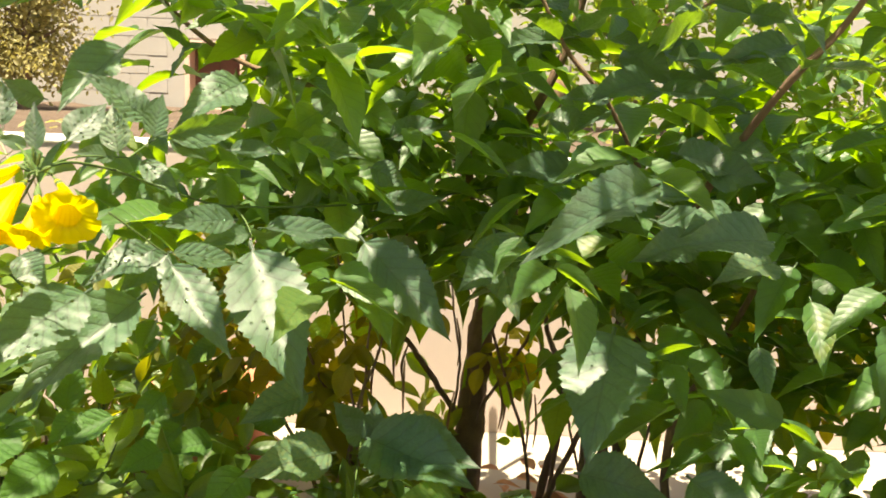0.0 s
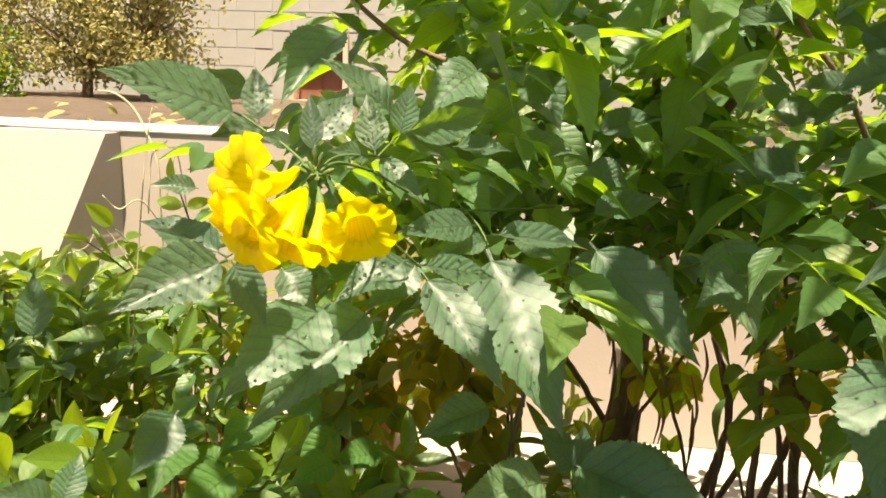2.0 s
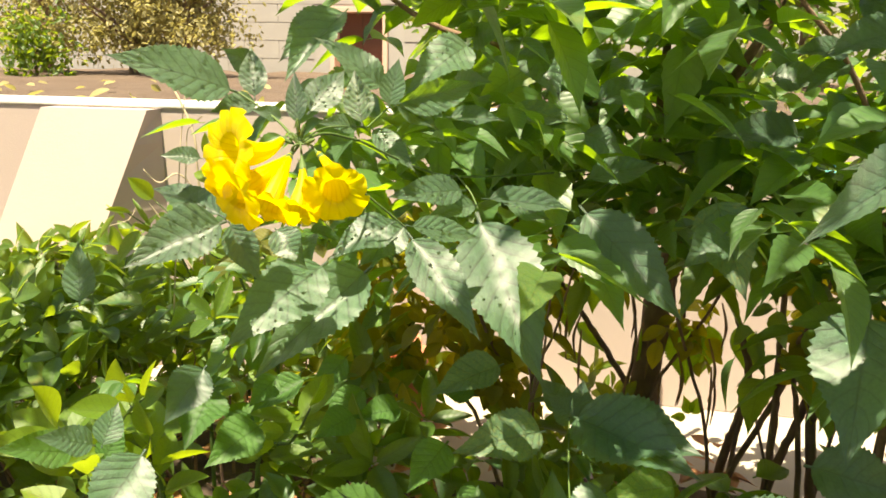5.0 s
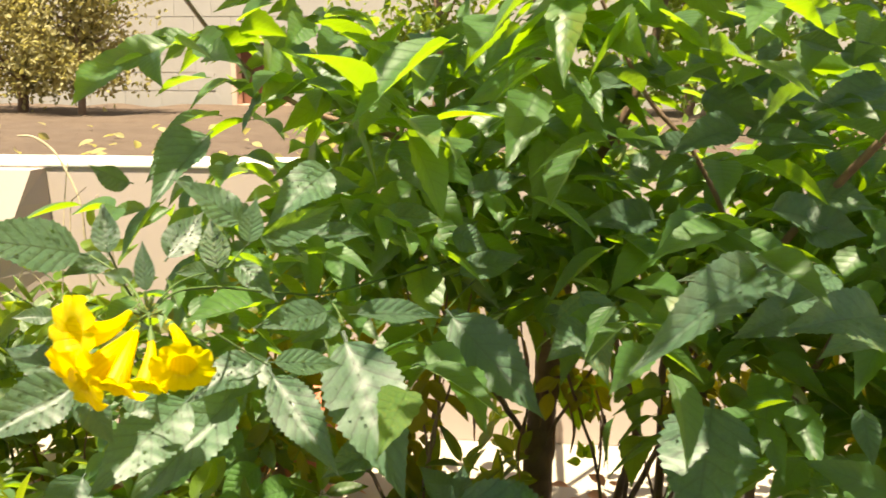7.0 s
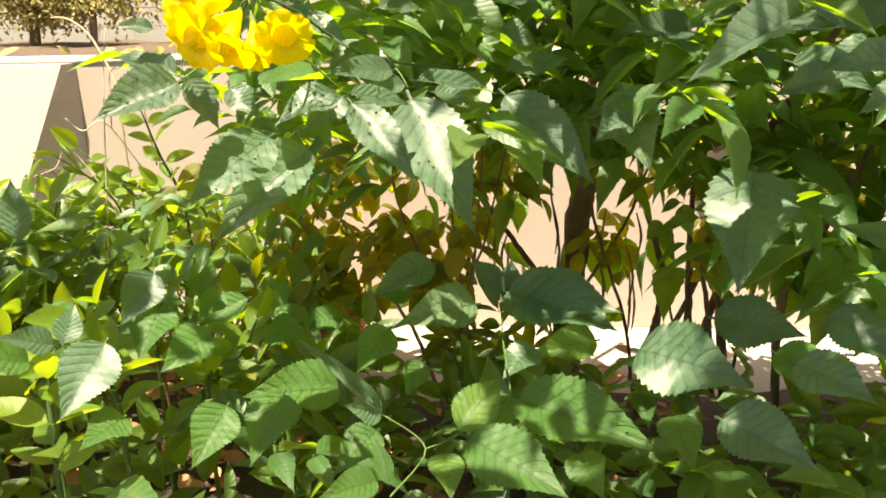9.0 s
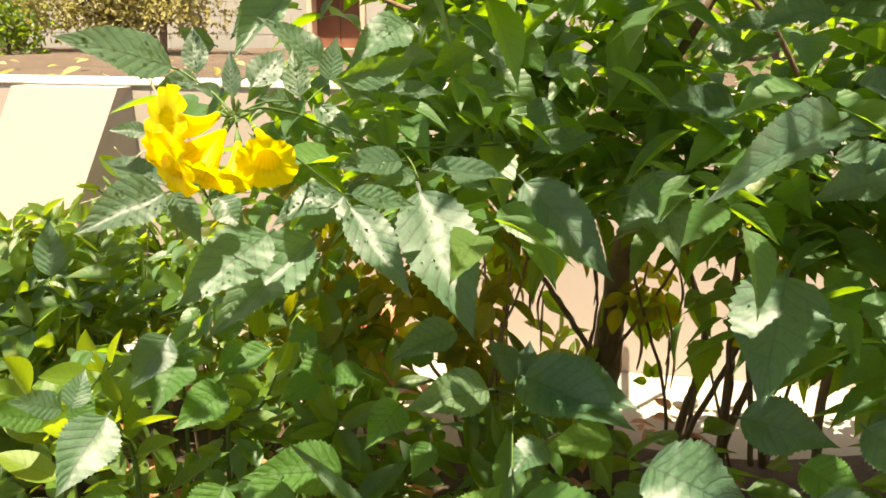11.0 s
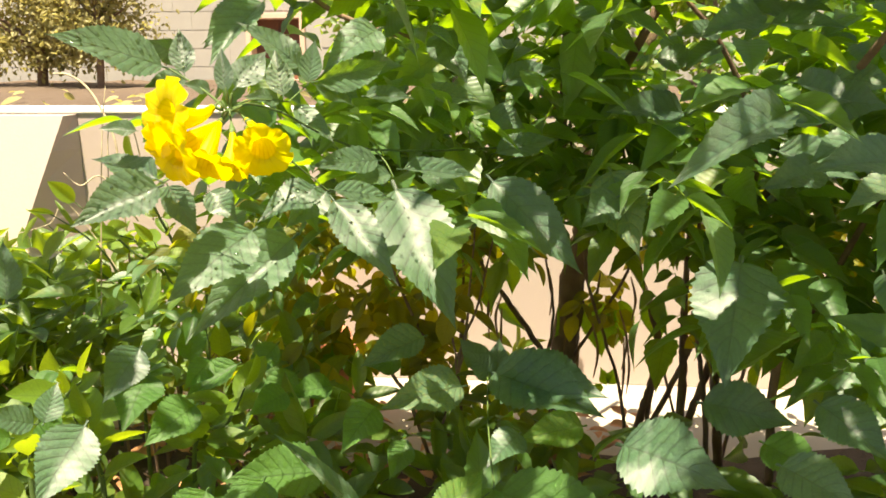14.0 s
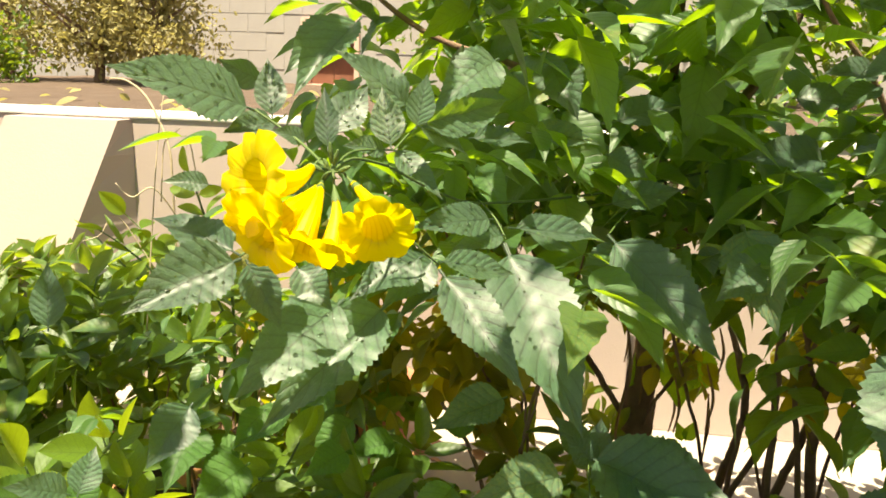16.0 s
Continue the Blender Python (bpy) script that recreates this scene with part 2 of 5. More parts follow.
def leaf_shape(rows, columns, droop, fold, twist, teeth, full=0.62, sharp=1.1, ripple=0.0, stalk=0.07, wave=0.0):
    """A leaf of length 1 along +y and greatest width 1 across x, facing +z: verts, faces, uvs."""
    peak = full / (full + sharp)
    most = peak**full * (1 - peak) ** sharp
    verts, uvs, faces = [], [], []
    for i in range(rows + 1):
        u = i / rows
        half = 0.5 * (u**full) * (1 - u) ** sharp / most
        tooth = 1 + teeth * (0.5 - ((u * rows / 2.0) % 1.0)) if 0 < i < rows else 1
        for k in range(columns + 1):
            v = 2 * k / columns - 1
            edge = tooth if abs(v) == 1 else 1
            x = v * half * edge
            y = stalk + (1 - stalk) * u
            z = fold * abs(v) * half - droop * u * u
            z += ripple * math.sin((u - 0.21 * abs(v)) * 9 * 2 * math.pi) * min(1, abs(v) * 2) * half
            z += wave * math.sin(u * 9 + v) * v * half
            angle = twist * u
            x, z = x * math.cos(angle) - z * math.sin(angle) * 0.3, z + x * math.sin(angle)
            verts.append((x, y, z))
            uvs.append((u, 0.5 + 0.5 * v))
    n = columns + 1
    for i in range(rows):
        for k in range(columns):
            faces.append((i * n + k, i * n + k + 1, (i + 1) * n + k + 1, (i + 1) * n + k))
    base = len(verts)
    for y, r in ((0.0, 0.016), (stalk + 0.02, 0.012)):
        for k in range(4):
            a = math.pi / 2 * k
            verts.append((r * 2 * math.cos(a), y, r * 0.7 * math.sin(a) - 0.004))
            uvs.append((0.0, 0.5))
    for k in range(4):
        faces.append((base + k, base + (k + 1) % 4, base + 4 + (k + 1) % 4, base + 4 + k))
    return np.array(verts), faces, np.array(uvs)


FINE = [
    leaf_shape(40, 6, 0.20, 0.30, 0.25, 0.21, full=0.80, sharp=1.54, ripple=0.022, wave=0.12),
    leaf_shape(40, 6, 0.28, 0.24, -0.25, 0.21, full=0.84, sharp=1.64, ripple=0.024, wave=0.16),
    leaf_shape(40, 6, 0.14, 0.38, 0.12, 0.20, full=0.76, sharp=1.50, ripple=0.02, wave=0.10),
    leaf_shape(40, 6, 0.32, 0.20, -0.4, 0.21, full=0.78, sharp=1.42, ripple=0.024, wave=0.14),
    leaf_shape(40, 6, 0.12, 0.17, 0.10, 0.20, full=0.78, sharp=1.50, ripple=0.018, wave=0.07),
]
COARSE = [
    leaf_shape(14, 4, 0.18, 0.30, 0.25, 0.22, full=0.78, sharp=1.52),
    leaf_shape(14, 4, 0.30, 0.24, -0.3, 0.22, full=0.82, sharp=1.62),
    leaf_shape(14, 4, 0.12, 0.38, 0.5, 0.22, full=0.74, sharp=1.47),
    leaf_shape(14, 4, 0.40, 0.26, 0.0, 0.22, full=0.70, sharp=1.42),
]
OVATE = [
    leaf_shape(8, 4, 0.10, 0.25, 0.2, 0.0, full=0.75, sharp=0.95),
    leaf_shape(8, 4, 0.22, 0.18, -0.3, 0.0, full=0.7, sharp=0.85),
    leaf_shape(8, 4, 0.04, 0.35, 0.3, 0.0, full=0.8, sharp=1.0),
]
fine_mesh = [mesh_from("leaf", *s) for s in FINE]
coarse_mesh = [mesh_from("leaf", *s) for s in COARSE]
low_mesh = [mesh_from("leaf", *s) for s in FINE]
ovate_mesh = [mesh_from("leaf", *s) for s in OVATE]
for me in fine_mesh:
    me.materials.append(leaf_piece)
for me in coarse_mesh:
    me.materials.append(green_piece)
young_mesh = [mesh_from("leaf", *s) for s in OVATE]
for me in low_mesh:
    me.materials.append(low_piece)
for me in ovate_mesh:
    me.materials.append(hedge_piece)
for me in young_mesh:
    me.materials.append(young_piece)


def leaf_frame(base, tip, normal):
    """Axes of a leaf that runs from base to tip and faces along normal, as columns, and its length."""
    base, along = np.asarray(base, float), np.subtract(tip, base)
    length = np.linalg.norm(along)
    y = along / length
    z = np.asarray(normal, float) - y * np.dot(normal, y)
    z /= np.linalg.norm(z) + 1e-9
    return base, np.stack([np.cross(y, z), y, z], 1), length


def set_pose(ob, base, axes, length, width):
    m = Matrix.Identity(4)
    for r in range(3):
        for c, s in enumerate((width, length, 0.5 * (length + width))):
            m[r][c] = axes[r, c] * s
        m[r][3] = base[r]
    ob.matrix_basis = m


def joined(name, shapes, items):
    """One mesh of many leaves. items: (shape number, base, axes, length, width)."""
    verts, faces, uvs, start = [], [], [], 0
    for number, base, axes, length, width in items:
        v, f, t = shapes[number]
        verts.append(v * (width, length, 0.5 * (length + width)) @ axes.T + base)
        uvs.append(t)
        faces.extend(tuple(i + start for i in face) for face in f)
        start += len(v)
    return mesh_from(name, np.concatenate(verts), faces, np.concatenate(uvs))


# ---- setting ----
def setting(name, bm, material, label, category):
    me = bpy.data.meshes.new(name)
    bm.to_mesh(me)
    bm.free()
    me.materials.append(material)
    return tagged(new(name, me), label, category, kind="structure")


GROUND = 0.63
bm = bmesh.new()
bmesh.ops.create_grid(bm, x_segments=40, y_segments=40, size=150, matrix=Matrix.Translation((0, 0, GROUND)))
ground = setting("ground", bm, paving, "pale sunlit concrete paving of a yard", "ground")

WALL_Y, WALL_TOP = 2.6, 1.484
bm = bmesh.new()
box(bm, -14, WALL_Y, GROUND + 0.002, 14, WALL_Y + 0.22, WALL_TOP - 0.014)
setting("wall_garden", bm, render_wall, "cream rendered garden retaining wall in sun", "wall")
bm = bmesh.new()
box(bm, -14, WALL_Y - 0.006, WALL_TOP - 0.014, 14, WALL_Y + 0.24, WALL_TOP, 0.004)
setting("wall_coping", bm, coping_paint, "white painted coping on the garden wall", "coping")


def buttress(x, thick, top, slope, splay):
    """A sloping buttress against the garden wall: shallow at its top, deep at its foot, its front drawn aside as it
    comes down; slope and splay are shaped to fit the camera's view.
    """
    bm = bmesh.new()
    rows = []
    for k in range(9):
        z = top + (GROUND + 0.002 - top) * k / 8
        front, aside = WALL_Y - 0.08 - (top - z) * slope, (top - z) * splay
        corners = ((x - thick, WALL_Y - 0.001), (x, WALL_Y - 0.001), (x - aside, front), (x - thick - aside, front))
        rows.append([bm.verts.new((px, py, z)) for px, py in corners])
    for upper, lower in zip(rows, rows[1:]):
        for k in range(4):
            j = (k + 1) % 4
            bm.faces.new((upper[k], upper[j], lower[j], lower[k]))
    bm.faces.new(rows[0])
    bmesh.ops.recalc_face_normals(bm, faces=bm.faces[:])
    setting("wall_buttress", bm, render_wall, "sloping cream rendered buttress of the garden wall", "buttress")


buttress(-1.338, 0.36, WALL_TOP - 0.016, 0.25, 0.33)
bm = bmesh.new()
bmesh.ops.create_grid(bm, x_segments=70, y_segments=24, size=1)
for v in bm.verts:
    v.co = Vector((v.co.x * 14, WALL_Y + 0.235 + (v.co.y + 1) * 3.3, WALL_TOP - 0.05 + 0.05 * noise.noise((v.co.x * 30, v.co.y * 6, 0.0)) + 0.01 * (v.co.y + 1)))
setting("terrace", bm, soil, "bare brown soil of the raised terrace", "soil")
FENCE_Y = 9.6
WX0, WX1, WZ0, WZ1 = -3.15, -2.45, 1.42, 2.22
bm = bmesh.new()
box(bm, -16, FENCE_Y + 0.02, 0.9, WX0, FENCE_Y + 0.25, 6.0)
box(bm, WX1, FENCE_Y + 0.02, 0.9, 16, FENCE_Y + 0.25, 6.0)
box(bm, WX0, FENCE_Y + 0.02, WZ1, WX1, FENCE_Y + 0.25, 6.0)
box(bm, WX0, FENCE_Y + 0.02, 0.9, WX1, FENCE_Y + 0.25, WZ0)
block_wall = setting("wall_block", bm, block_grey, "pale grey block wall behind the terrace", "wall")
window = tagged(new("window_1"), "small brown shuttered window in a pale wall", "window", kind="structure")
bm = bmesh.new()
for x0, x1, z0, z1 in ((WX0, WX0 + 0.06, WZ0, WZ1), (WX1 - 0.06, WX1, WZ0, WZ1), (WX0 + 0.06, WX1 - 0.06, WZ1 - 0.06, WZ1), (WX0 + 0.06, WX1 - 0.06, WZ0, WZ0 + 0.05)):
    box(bm, x0, FENCE_Y - 0.03, z0, x1, FENCE_Y + 0.22, z1, 0.006)
part("window_frame", bm, pink_render, window, "pale pinkish window surround")
for x0, x1 in ((WX0 + 0.062, -2.802), (-2.798, WX1 - 0.062)):
    bm = bmesh.new()
    box(bm, x0, FENCE_Y + 0.16, WZ0 + 0.052, x1, FENCE_Y + 0.2, WZ1 - 0.062, 0.004)
    part("shutter", bm, brown_paint, window, "dark brown wooden shutter")

# an unseen wall far behind, added to hold back sky light, and an unseen dark bed
bm = bmesh.new()
box(bm, -9, -5.6, GROUND + 0.002, 9, -5.3, 3.6)
setting("wall_unseen", bm, block_grey, "unseen plain grey wall behind the view, added to hold back sky light", "wall")
# this bed stays out of view and dims the light bounced from below
bm = bmesh.new()
bmesh.ops.create_grid(bm, x_segments=60, y_segments=30, size=1)
for v in bm.verts:
    x, y = -0.6 + 3.4 * v.co.x, 0.3 + 1.8 * v.co.y
    x, y = x + 0.25 * noise.noise((y * 1.6, x, 3.0)), y + 0.2 * noise.noise((x * 1.4, y, 7.0))
    rise = min(1.0, (1 - abs(v.co.x)) * 8, (1 - abs(v.co.y)) * 8)
    v.co = Vector((x, y, GROUND + 0.004 + rise * (0.03 + 0.025 * noise.noise((x * 5, y * 5, 0)))))
setting("unseen_bed", bm, dark_soil, "unseen dark soil bed, added to cut bounced light", "soil")


# ---- trumpet bush ----
bush = tagged(new("trumpet_bush"), "tall green trumpet bush with toothed wet leaves", "shrub")
rng = random.Random(7)
nrng = np.random.default_rng(11)


def drops_on(leaf, shape, count, seed):
    """Small beads of water, joined, that lie on the upper side of a leaf."""
    r = random.Random(seed)
    v, _, t = shape
    m = np.array(leaf.matrix_basis)
    verts, faces = [], []
    for _ in range(count):
        u, w = r.uniform(0.08, 0.9), r.uniform(0.12, 0.88)
        k = int(np.argmin((t[:, 0] - u) ** 2 + (t[:, 1] - w) ** 2))
        centre = m[:3, :3] @ v[k] + m[:3, 3]
        z = m[:3, 2] / np.linalg.norm(m[:3, 2])
        x = m[:3, 0] / np.linalg.norm(m[:3, 0])
        y = np.cross(z, x)
        size, start = 0.0005 + 0.0015 * r.random() ** 3, len(verts)
        rings = ((1.0, 0.0), (0.85, 0.45), (0.45, 0.72))
        for rad, up in rings:
            for a in range(7):
                w2 = 2 * math.pi * a / 7
                verts.append(centre + size * (rad * (x * math.cos(w2) + y * math.sin(w2)) + z * (up + 0.05)))
        verts.append(centre + z * size * 0.82)
        for ring in range(2):
            for a in range(7):
                b = (a + 1) % 7
                p = start + ring * 7
                faces.append((p + a, p + b, p + 7 + b, p + 7 + a))
        for a in range(7):
            faces.append((start + 14 + a, start + 14 + (a + 1) % 7, start + 21))
    inverse = np.linalg.inv(m)
    local = np.array(verts) @ inverse[:3, :3].T + inverse[:3, 3]
    ob = part("rain_water", mesh_from("rain_water", local, faces), water, leaf, "clear beads of rain water")
    tagged(ob, kind="stuff")


def leaflet(base, tip, width, normal, kind, drops):
    ob = part("leaf", (low_mesh if base[2] < 1.2 else fine_mesh)[kind], None, bush)
    base, axes, length = leaf_frame(base, tip, normal)
    set_pose(ob, base, axes, length, width)
    if drops or (base[2] > 1.25 and base[1] < 1.1 and length > 0.06):
        drops_on(ob, FINE[kind], 40, int(1e4 * (base[0] + 3 * base[2])) % 9973)
    return ob


def limb(name, points, radii, material, parent, sides=7, wobble=0.0):
    return part(name, tube(points, radii, sides, wobble, len(points) * 7 + int(points[0][0] * 100)), material, parent)


limb("trunk", ((0.291, 1.907, 1.692), (0.191, 2.027, 1.342), (0.178, 2.059, 1.212), (0.162, 2.061, 1.134), (0.147, 2.063, 0.962), (0.142, 2.058, 0.842), (0.126, 2.071, 0.622)), (0.015, 0.023, 0.027, 0.030, 0.033, 0.036, 0.042), bark, bush, 10, 0.003)
limb("branch", ((-0.169, 1.976, 1.425), (-0.051, 2.026, 1.145), (0.003, 2.029, 1.068), (0.065, 2.041, 0.975), (0.144, 2.059, 0.849)), (0.0029, 0.0048, 0.0064, 0.0072, 0.0080), bark, bush, 8, 0.0015)
limb("branch", ((0.238, 1.898, 1.458), (0.293, 1.948, 1.178), (0.325, 1.964, 1.081), (0.350, 1.978, 0.979), (0.342, 1.997, 0.881), (0.324, 2.007, 0.795), (0.305, 2.040, 0.624)), (0.0034, 0.0056, 0.0072, 0.0080, 0.0088, 0.0096, 0.0104), bark, bush, 8, 0.0015)
limb("branch", ((0.350, 1.978, 0.979), (0.343, 1.978, 0.890), (0.335, 1.987, 0.793), (0.328, 2.007, 0.647)), (0.0048, 0.0048, 0.0056, 0.0064), bark, bush, 8, 0.0015)
limb("branch", ((0.350, 1.978, 0.979), (0.370, 1.976, 0.907), (0.438, 2.009, 0.662)), (0.0032, 0.0032, 0.0040), bark, bush, 8, 0.0015)
limb("branch", ((0.393, 1.927, 1.412), (0.402, 1.977, 1.132), (0.409, 1.984, 1.008), (0.414, 1.989, 0.881), (0.413, 1.992, 0.749), (0.417, 2.028, 0.577)), (0.0038, 0.0064, 0.0072, 0.0080, 0.0088, 0.0096), bark, bush, 8, 0.0015)
limb("branch", ((0.465, 1.868, 1.399), (0.433, 1.918, 1.119), (0.409, 1.929, 0.994), (0.370, 1.940, 0.886), (0.316, 1.978, 0.716)), (0.0029, 0.0048, 0.0056, 0.0064, 0.0072), bark, bush, 8, 0.0015)
limb("branch", ((0.580, 1.804, 1.525), (0.508, 1.854, 1.245), (0.461, 1.843, 1.136), (0.448, 1.843, 1.046), (0.450, 1.854, 0.949), (0.484, 1.907, 0.730)), (0.0048, 0.0080, 0.0096, 0.0104, 0.0104, 0.0112), bark, bush, 8, 0.0015)
limb("branch", ((0.449, 1.847, 1.066), (0.435, 1.881, 0.946), (0.409, 1.896, 0.839), (0.387, 1.926, 0.705)), (0.0072, 0.0080, 0.0088, 0.0096), bark, bush, 8, 0.0015)
limb("branch", ((0.363, 1.804, 1.516), (0.400, 1.854, 1.236), (0.423, 1.846, 1.131), (0.447, 1.842, 1.045)), (0.0024, 0.0040, 0.0048, 0.0048), bark, bush, 8, 0.0015)
limb("branch", ((0.066, 1.944, 1.452), (0.092, 1.994, 1.172), (0.111, 1.992, 1.049), (0.093, 2.014, 0.870)), (0.0014, 0.0024, 0.0032, 0.0032), bark, bush, 8, 0.0015)
limb("branch", ((0.500, 1.797, 1.466), (0.437, 1.847, 1.186), (0.401, 1.843, 1.090), (0.424, 1.852, 0.939), (0.450, 1.872, 0.747)), (0.0024, 0.0040, 0.0048, 0.0056, 0.0064), bark, bush, 8, 0.0015)
limb("branch", ((0.373, 1.810, 1.460), (0.374, 1.860, 1.180), (0.375, 1.854, 1.061), (0.380, 1.861, 0.907), (0.382, 1.878, 0.713)), (0.0024, 0.0040, 0.0048, 0.0056, 0.0064), bark, bush, 8, 0.0015)
limb("branch", ((0.633, 1.522, 1.484), (0.533, 1.572, 1.204), (0.485, 1.570, 1.123), (0.481, 1.585, 1.012), (0.504, 1.630, 0.835)), (0.0038, 0.0064, 0.0072, 0.0080, 0.0080), bark, bush, 8, 0.0015)
limb("branch", ((0.009, 1.682, 1.436), (-0.049, 1.732, 1.156), (-0.081, 1.728, 1.063), (-0.100, 1.739, 0.938), (-0.128, 1.777, 0.752)), (0.0014, 0.0024, 0.0032, 0.0032, 0.0040), bark, bush, 8, 0.0015)
limb("branch", ((-0.133, 1.690, 1.408), (-0.110, 1.740, 1.128), (-0.094, 1.736, 1.012), (-0.074, 1.771, 0.797)), (0.0014, 0.0024, 0.0024, 0.0032), bark, bush, 8, 0.0015)
limb("branch", ((-0.046, 1.653, 1.410), (-0.070, 1.703, 1.130), (-0.085, 1.708, 1.023), (-0.136, 1.734, 0.839)), (0.0014, 0.0024, 0.0024, 0.0032), bark, bush, 8, 0.0015)
limb("branch", ((-0.250, 1.726, 1.033), (-0.194, 1.730, 0.937), (-0.136, 1.736, 0.761)), (0.0032, 0.0040, 0.0048), bark, bush, 8, 0.0015)
limb("branch", ((-0.596, 1.733, 0.942), (-0.489, 1.691, 0.891), (-0.390, 1.657, 0.790)), (0.0032, 0.0032, 0.0040), bark, bush, 8, 0.0015)
limb("branch", ((0.300, 2.200, 1.450), (-0.021, 1.729, 1.563), (-0.105, 1.535, 1.634), (-0.257, 1.489, 1.685), (-0.365, 1.471, 1.769), (-0.444, 1.468, 1.872)), (0.0090, 0.0060, 0.0050, 0.0040, 0.0036, 0.0030), bark, bush, 7)
limb("branch", ((0.500, 2.200, 1.250), (0.453, 1.712, 1.389), (0.362, 1.430, 1.531), (0.290, 1.347, 1.638), (0.220, 1.307, 1.710), (0.158, 1.275, 1.819)), (0.0080, 0.0060, 0.0040, 0.0035, 0.0030, 0.0025), bark, bush, 7)
limb("branch", ((0.450, 2.100, 1.200), (0.473, 1.709, 1.369), (0.449, 1.339, 1.567), (0.472, 1.207, 1.673), (0.518, 1.172, 1.745), (0.580, 1.100, 1.900)), (0.0090, 0.0070, 0.0055, 0.0050, 0.0040, 0.0030), bark, bush, 7)
limb("branch", ((0.200, 2.400, 1.300), (0.180, 1.900, 1.520), (0.200, 1.620, 1.600), (0.260, 1.550, 1.750), (0.300, 1.500, 2.000)), (0.0140, 0.0100, 0.0080, 0.0070, 0.0050), bark, bush, 7)
# unseen branches that carry the added shade boughs
limb("branch", ((0.300, 1.500, 2.000), (0.340, 1.150, 2.200), (0.420, 0.700, 2.290), (0.520, 0.420, 2.340)), (0.0060, 0.0055, 0.0045, 0.0030), bark, bush, 7)
limb("branch", ((0.340, 1.150, 2.200), (0.180, 0.850, 2.260), (0.050, 0.520, 2.290)), (0.0050, 0.0040, 0.0030), bark, bush, 7)
limb("branch", ((0.080, 1.500, 2.000), (-0.250, 1.400, 2.220), (-0.700, 1.250, 2.330), (-1.300, 1.100, 2.400)), (0.0070, 0.0060, 0.0050, 0.0030), bark, bush, 7)
limb("branch", ((-0.250, 1.400, 2.220), (-0.600, 0.950, 2.360), (-1.100, 0.800, 2.450)), (0.0050, 0.0040, 0.0030), bark, bush, 7)
limb("branch", ((0.160, 2.500, 1.200), (0.110, 1.800, 1.500), (0.100, 1.600, 1.700), (0.080, 1.500, 2.000)), (0.0120, 0.0080, 0.0060, 0.0040), bark, bush, 7)


leaflet((-0.036, 1.365, 1.518), (0.013, 1.379, 1.539), 0.032, (-0.06, -0.76, 0.65), 2, 0)
leaflet((-0.135, 1.294, 1.710), (-0.198, 1.243, 1.722), 0.050, (0.40, -0.29, 0.87), 3, 1)
leaflet((0.213, 0.999, 1.753), (0.298, 0.916, 1.730), 0.061, (0.33, 0.09, 0.94), 1, 0)
leaflet((0.311, 0.922, 1.755), (0.380, 0.858, 1.732), 0.059, (0.38, 0.07, 0.92), 0, 0)
leaflet((0.368, 0.861, 1.746), (0.391, 0.802, 1.704), 0.031, (0.40, -0.43, 0.81), 2, 0)
leaflet((0.332, 1.058, 1.721), (0.260, 1.030, 1.695), 0.050, (-0.41, 0.26, 0.87), 3, 0)
leaflet((0.362, 0.979, 1.725), (0.402, 0.933, 1.693), 0.038, (0.50, -0.15, 0.85), 1, 0)
leaflet((-0.710, 1.485, 1.018), (-0.626, 1.512, 1.064), 0.061, (-0.20, -0.65, 0.74), 1, 0)
leaflet((-0.541, 1.700, 0.992), (-0.630, 1.630, 0.968), 0.072, (-0.35, 0.12, 0.93), 2, 0)
leaflet((-0.584, 1.581, 0.951), (-0.656, 1.561, 1.002), 0.056, (0.61, -0.41, 0.68), 0, 0)
leaflet((-0.457, 1.817, 0.995), (-0.534, 1.740, 0.932), 0.068, (0.15, -0.71, 0.68), 1, 0)
leaflet((-0.384, 1.928, 0.981), (-0.422, 1.854, 0.903), 0.057, (0.27, -0.76, 0.59), 3, 0)
leaflet((-0.371, 1.923, 0.949), (-0.283, 1.876, 0.907), 0.057, (0.05, -0.60, 0.80), 0, 0)
leaflet((-0.408, 1.519, 1.020), (-0.330, 1.525, 0.989), 0.052, (0.32, -0.62, 0.71), 2, 0)
leaflet((0.392, 0.949, 1.670), (0.433, 0.911, 1.677), 0.029, (-0.34, -0.20, 0.92), 0, 1)
leaflet((0.116, 1.351, 1.695), (0.167, 1.352, 1.688), 0.032, (0.10, -0.72, 0.68), 2, 1)
leaflet((-0.242, 1.061, 1.676), (-0.281, 0.983, 1.614), 0.039, (0.03, -0.63, 0.78), 2, 0)
leaflet((-0.490, 1.354, 1.094), (-0.531, 1.299, 1.059), 0.048, (0.17, -0.61, 0.78), 0, 0)
leaflet((-0.571, 1.545, 1.074), (-0.561, 1.551, 1.182), 0.052, (0.09, -0.99, 0.05), 3, 0)
leaflet((-0.445, 1.467, 1.112), (-0.530, 1.404, 1.068), 0.050, (0.00, -0.58, 0.82), 2, 0)
leaflet((-0.439, 1.668, 1.079), (-0.496, 1.603, 1.014), 0.058, (0.06, -0.74, 0.67), 1, 0)
leaflet((-0.373, 1.568, 1.059), (-0.438, 1.506, 1.005), 0.058, (0.09, -0.70, 0.71), 0, 0)
leaflet((-0.408, 1.886, 1.111), (-0.480, 1.846, 1.067), 0.057, (0.02, -0.75, 0.66), 3, 0)
leaflet((-0.111, 1.377, 1.201), (-0.205, 1.308, 1.178), 0.057, (0.20, -0.54, 0.82), 2, 0)
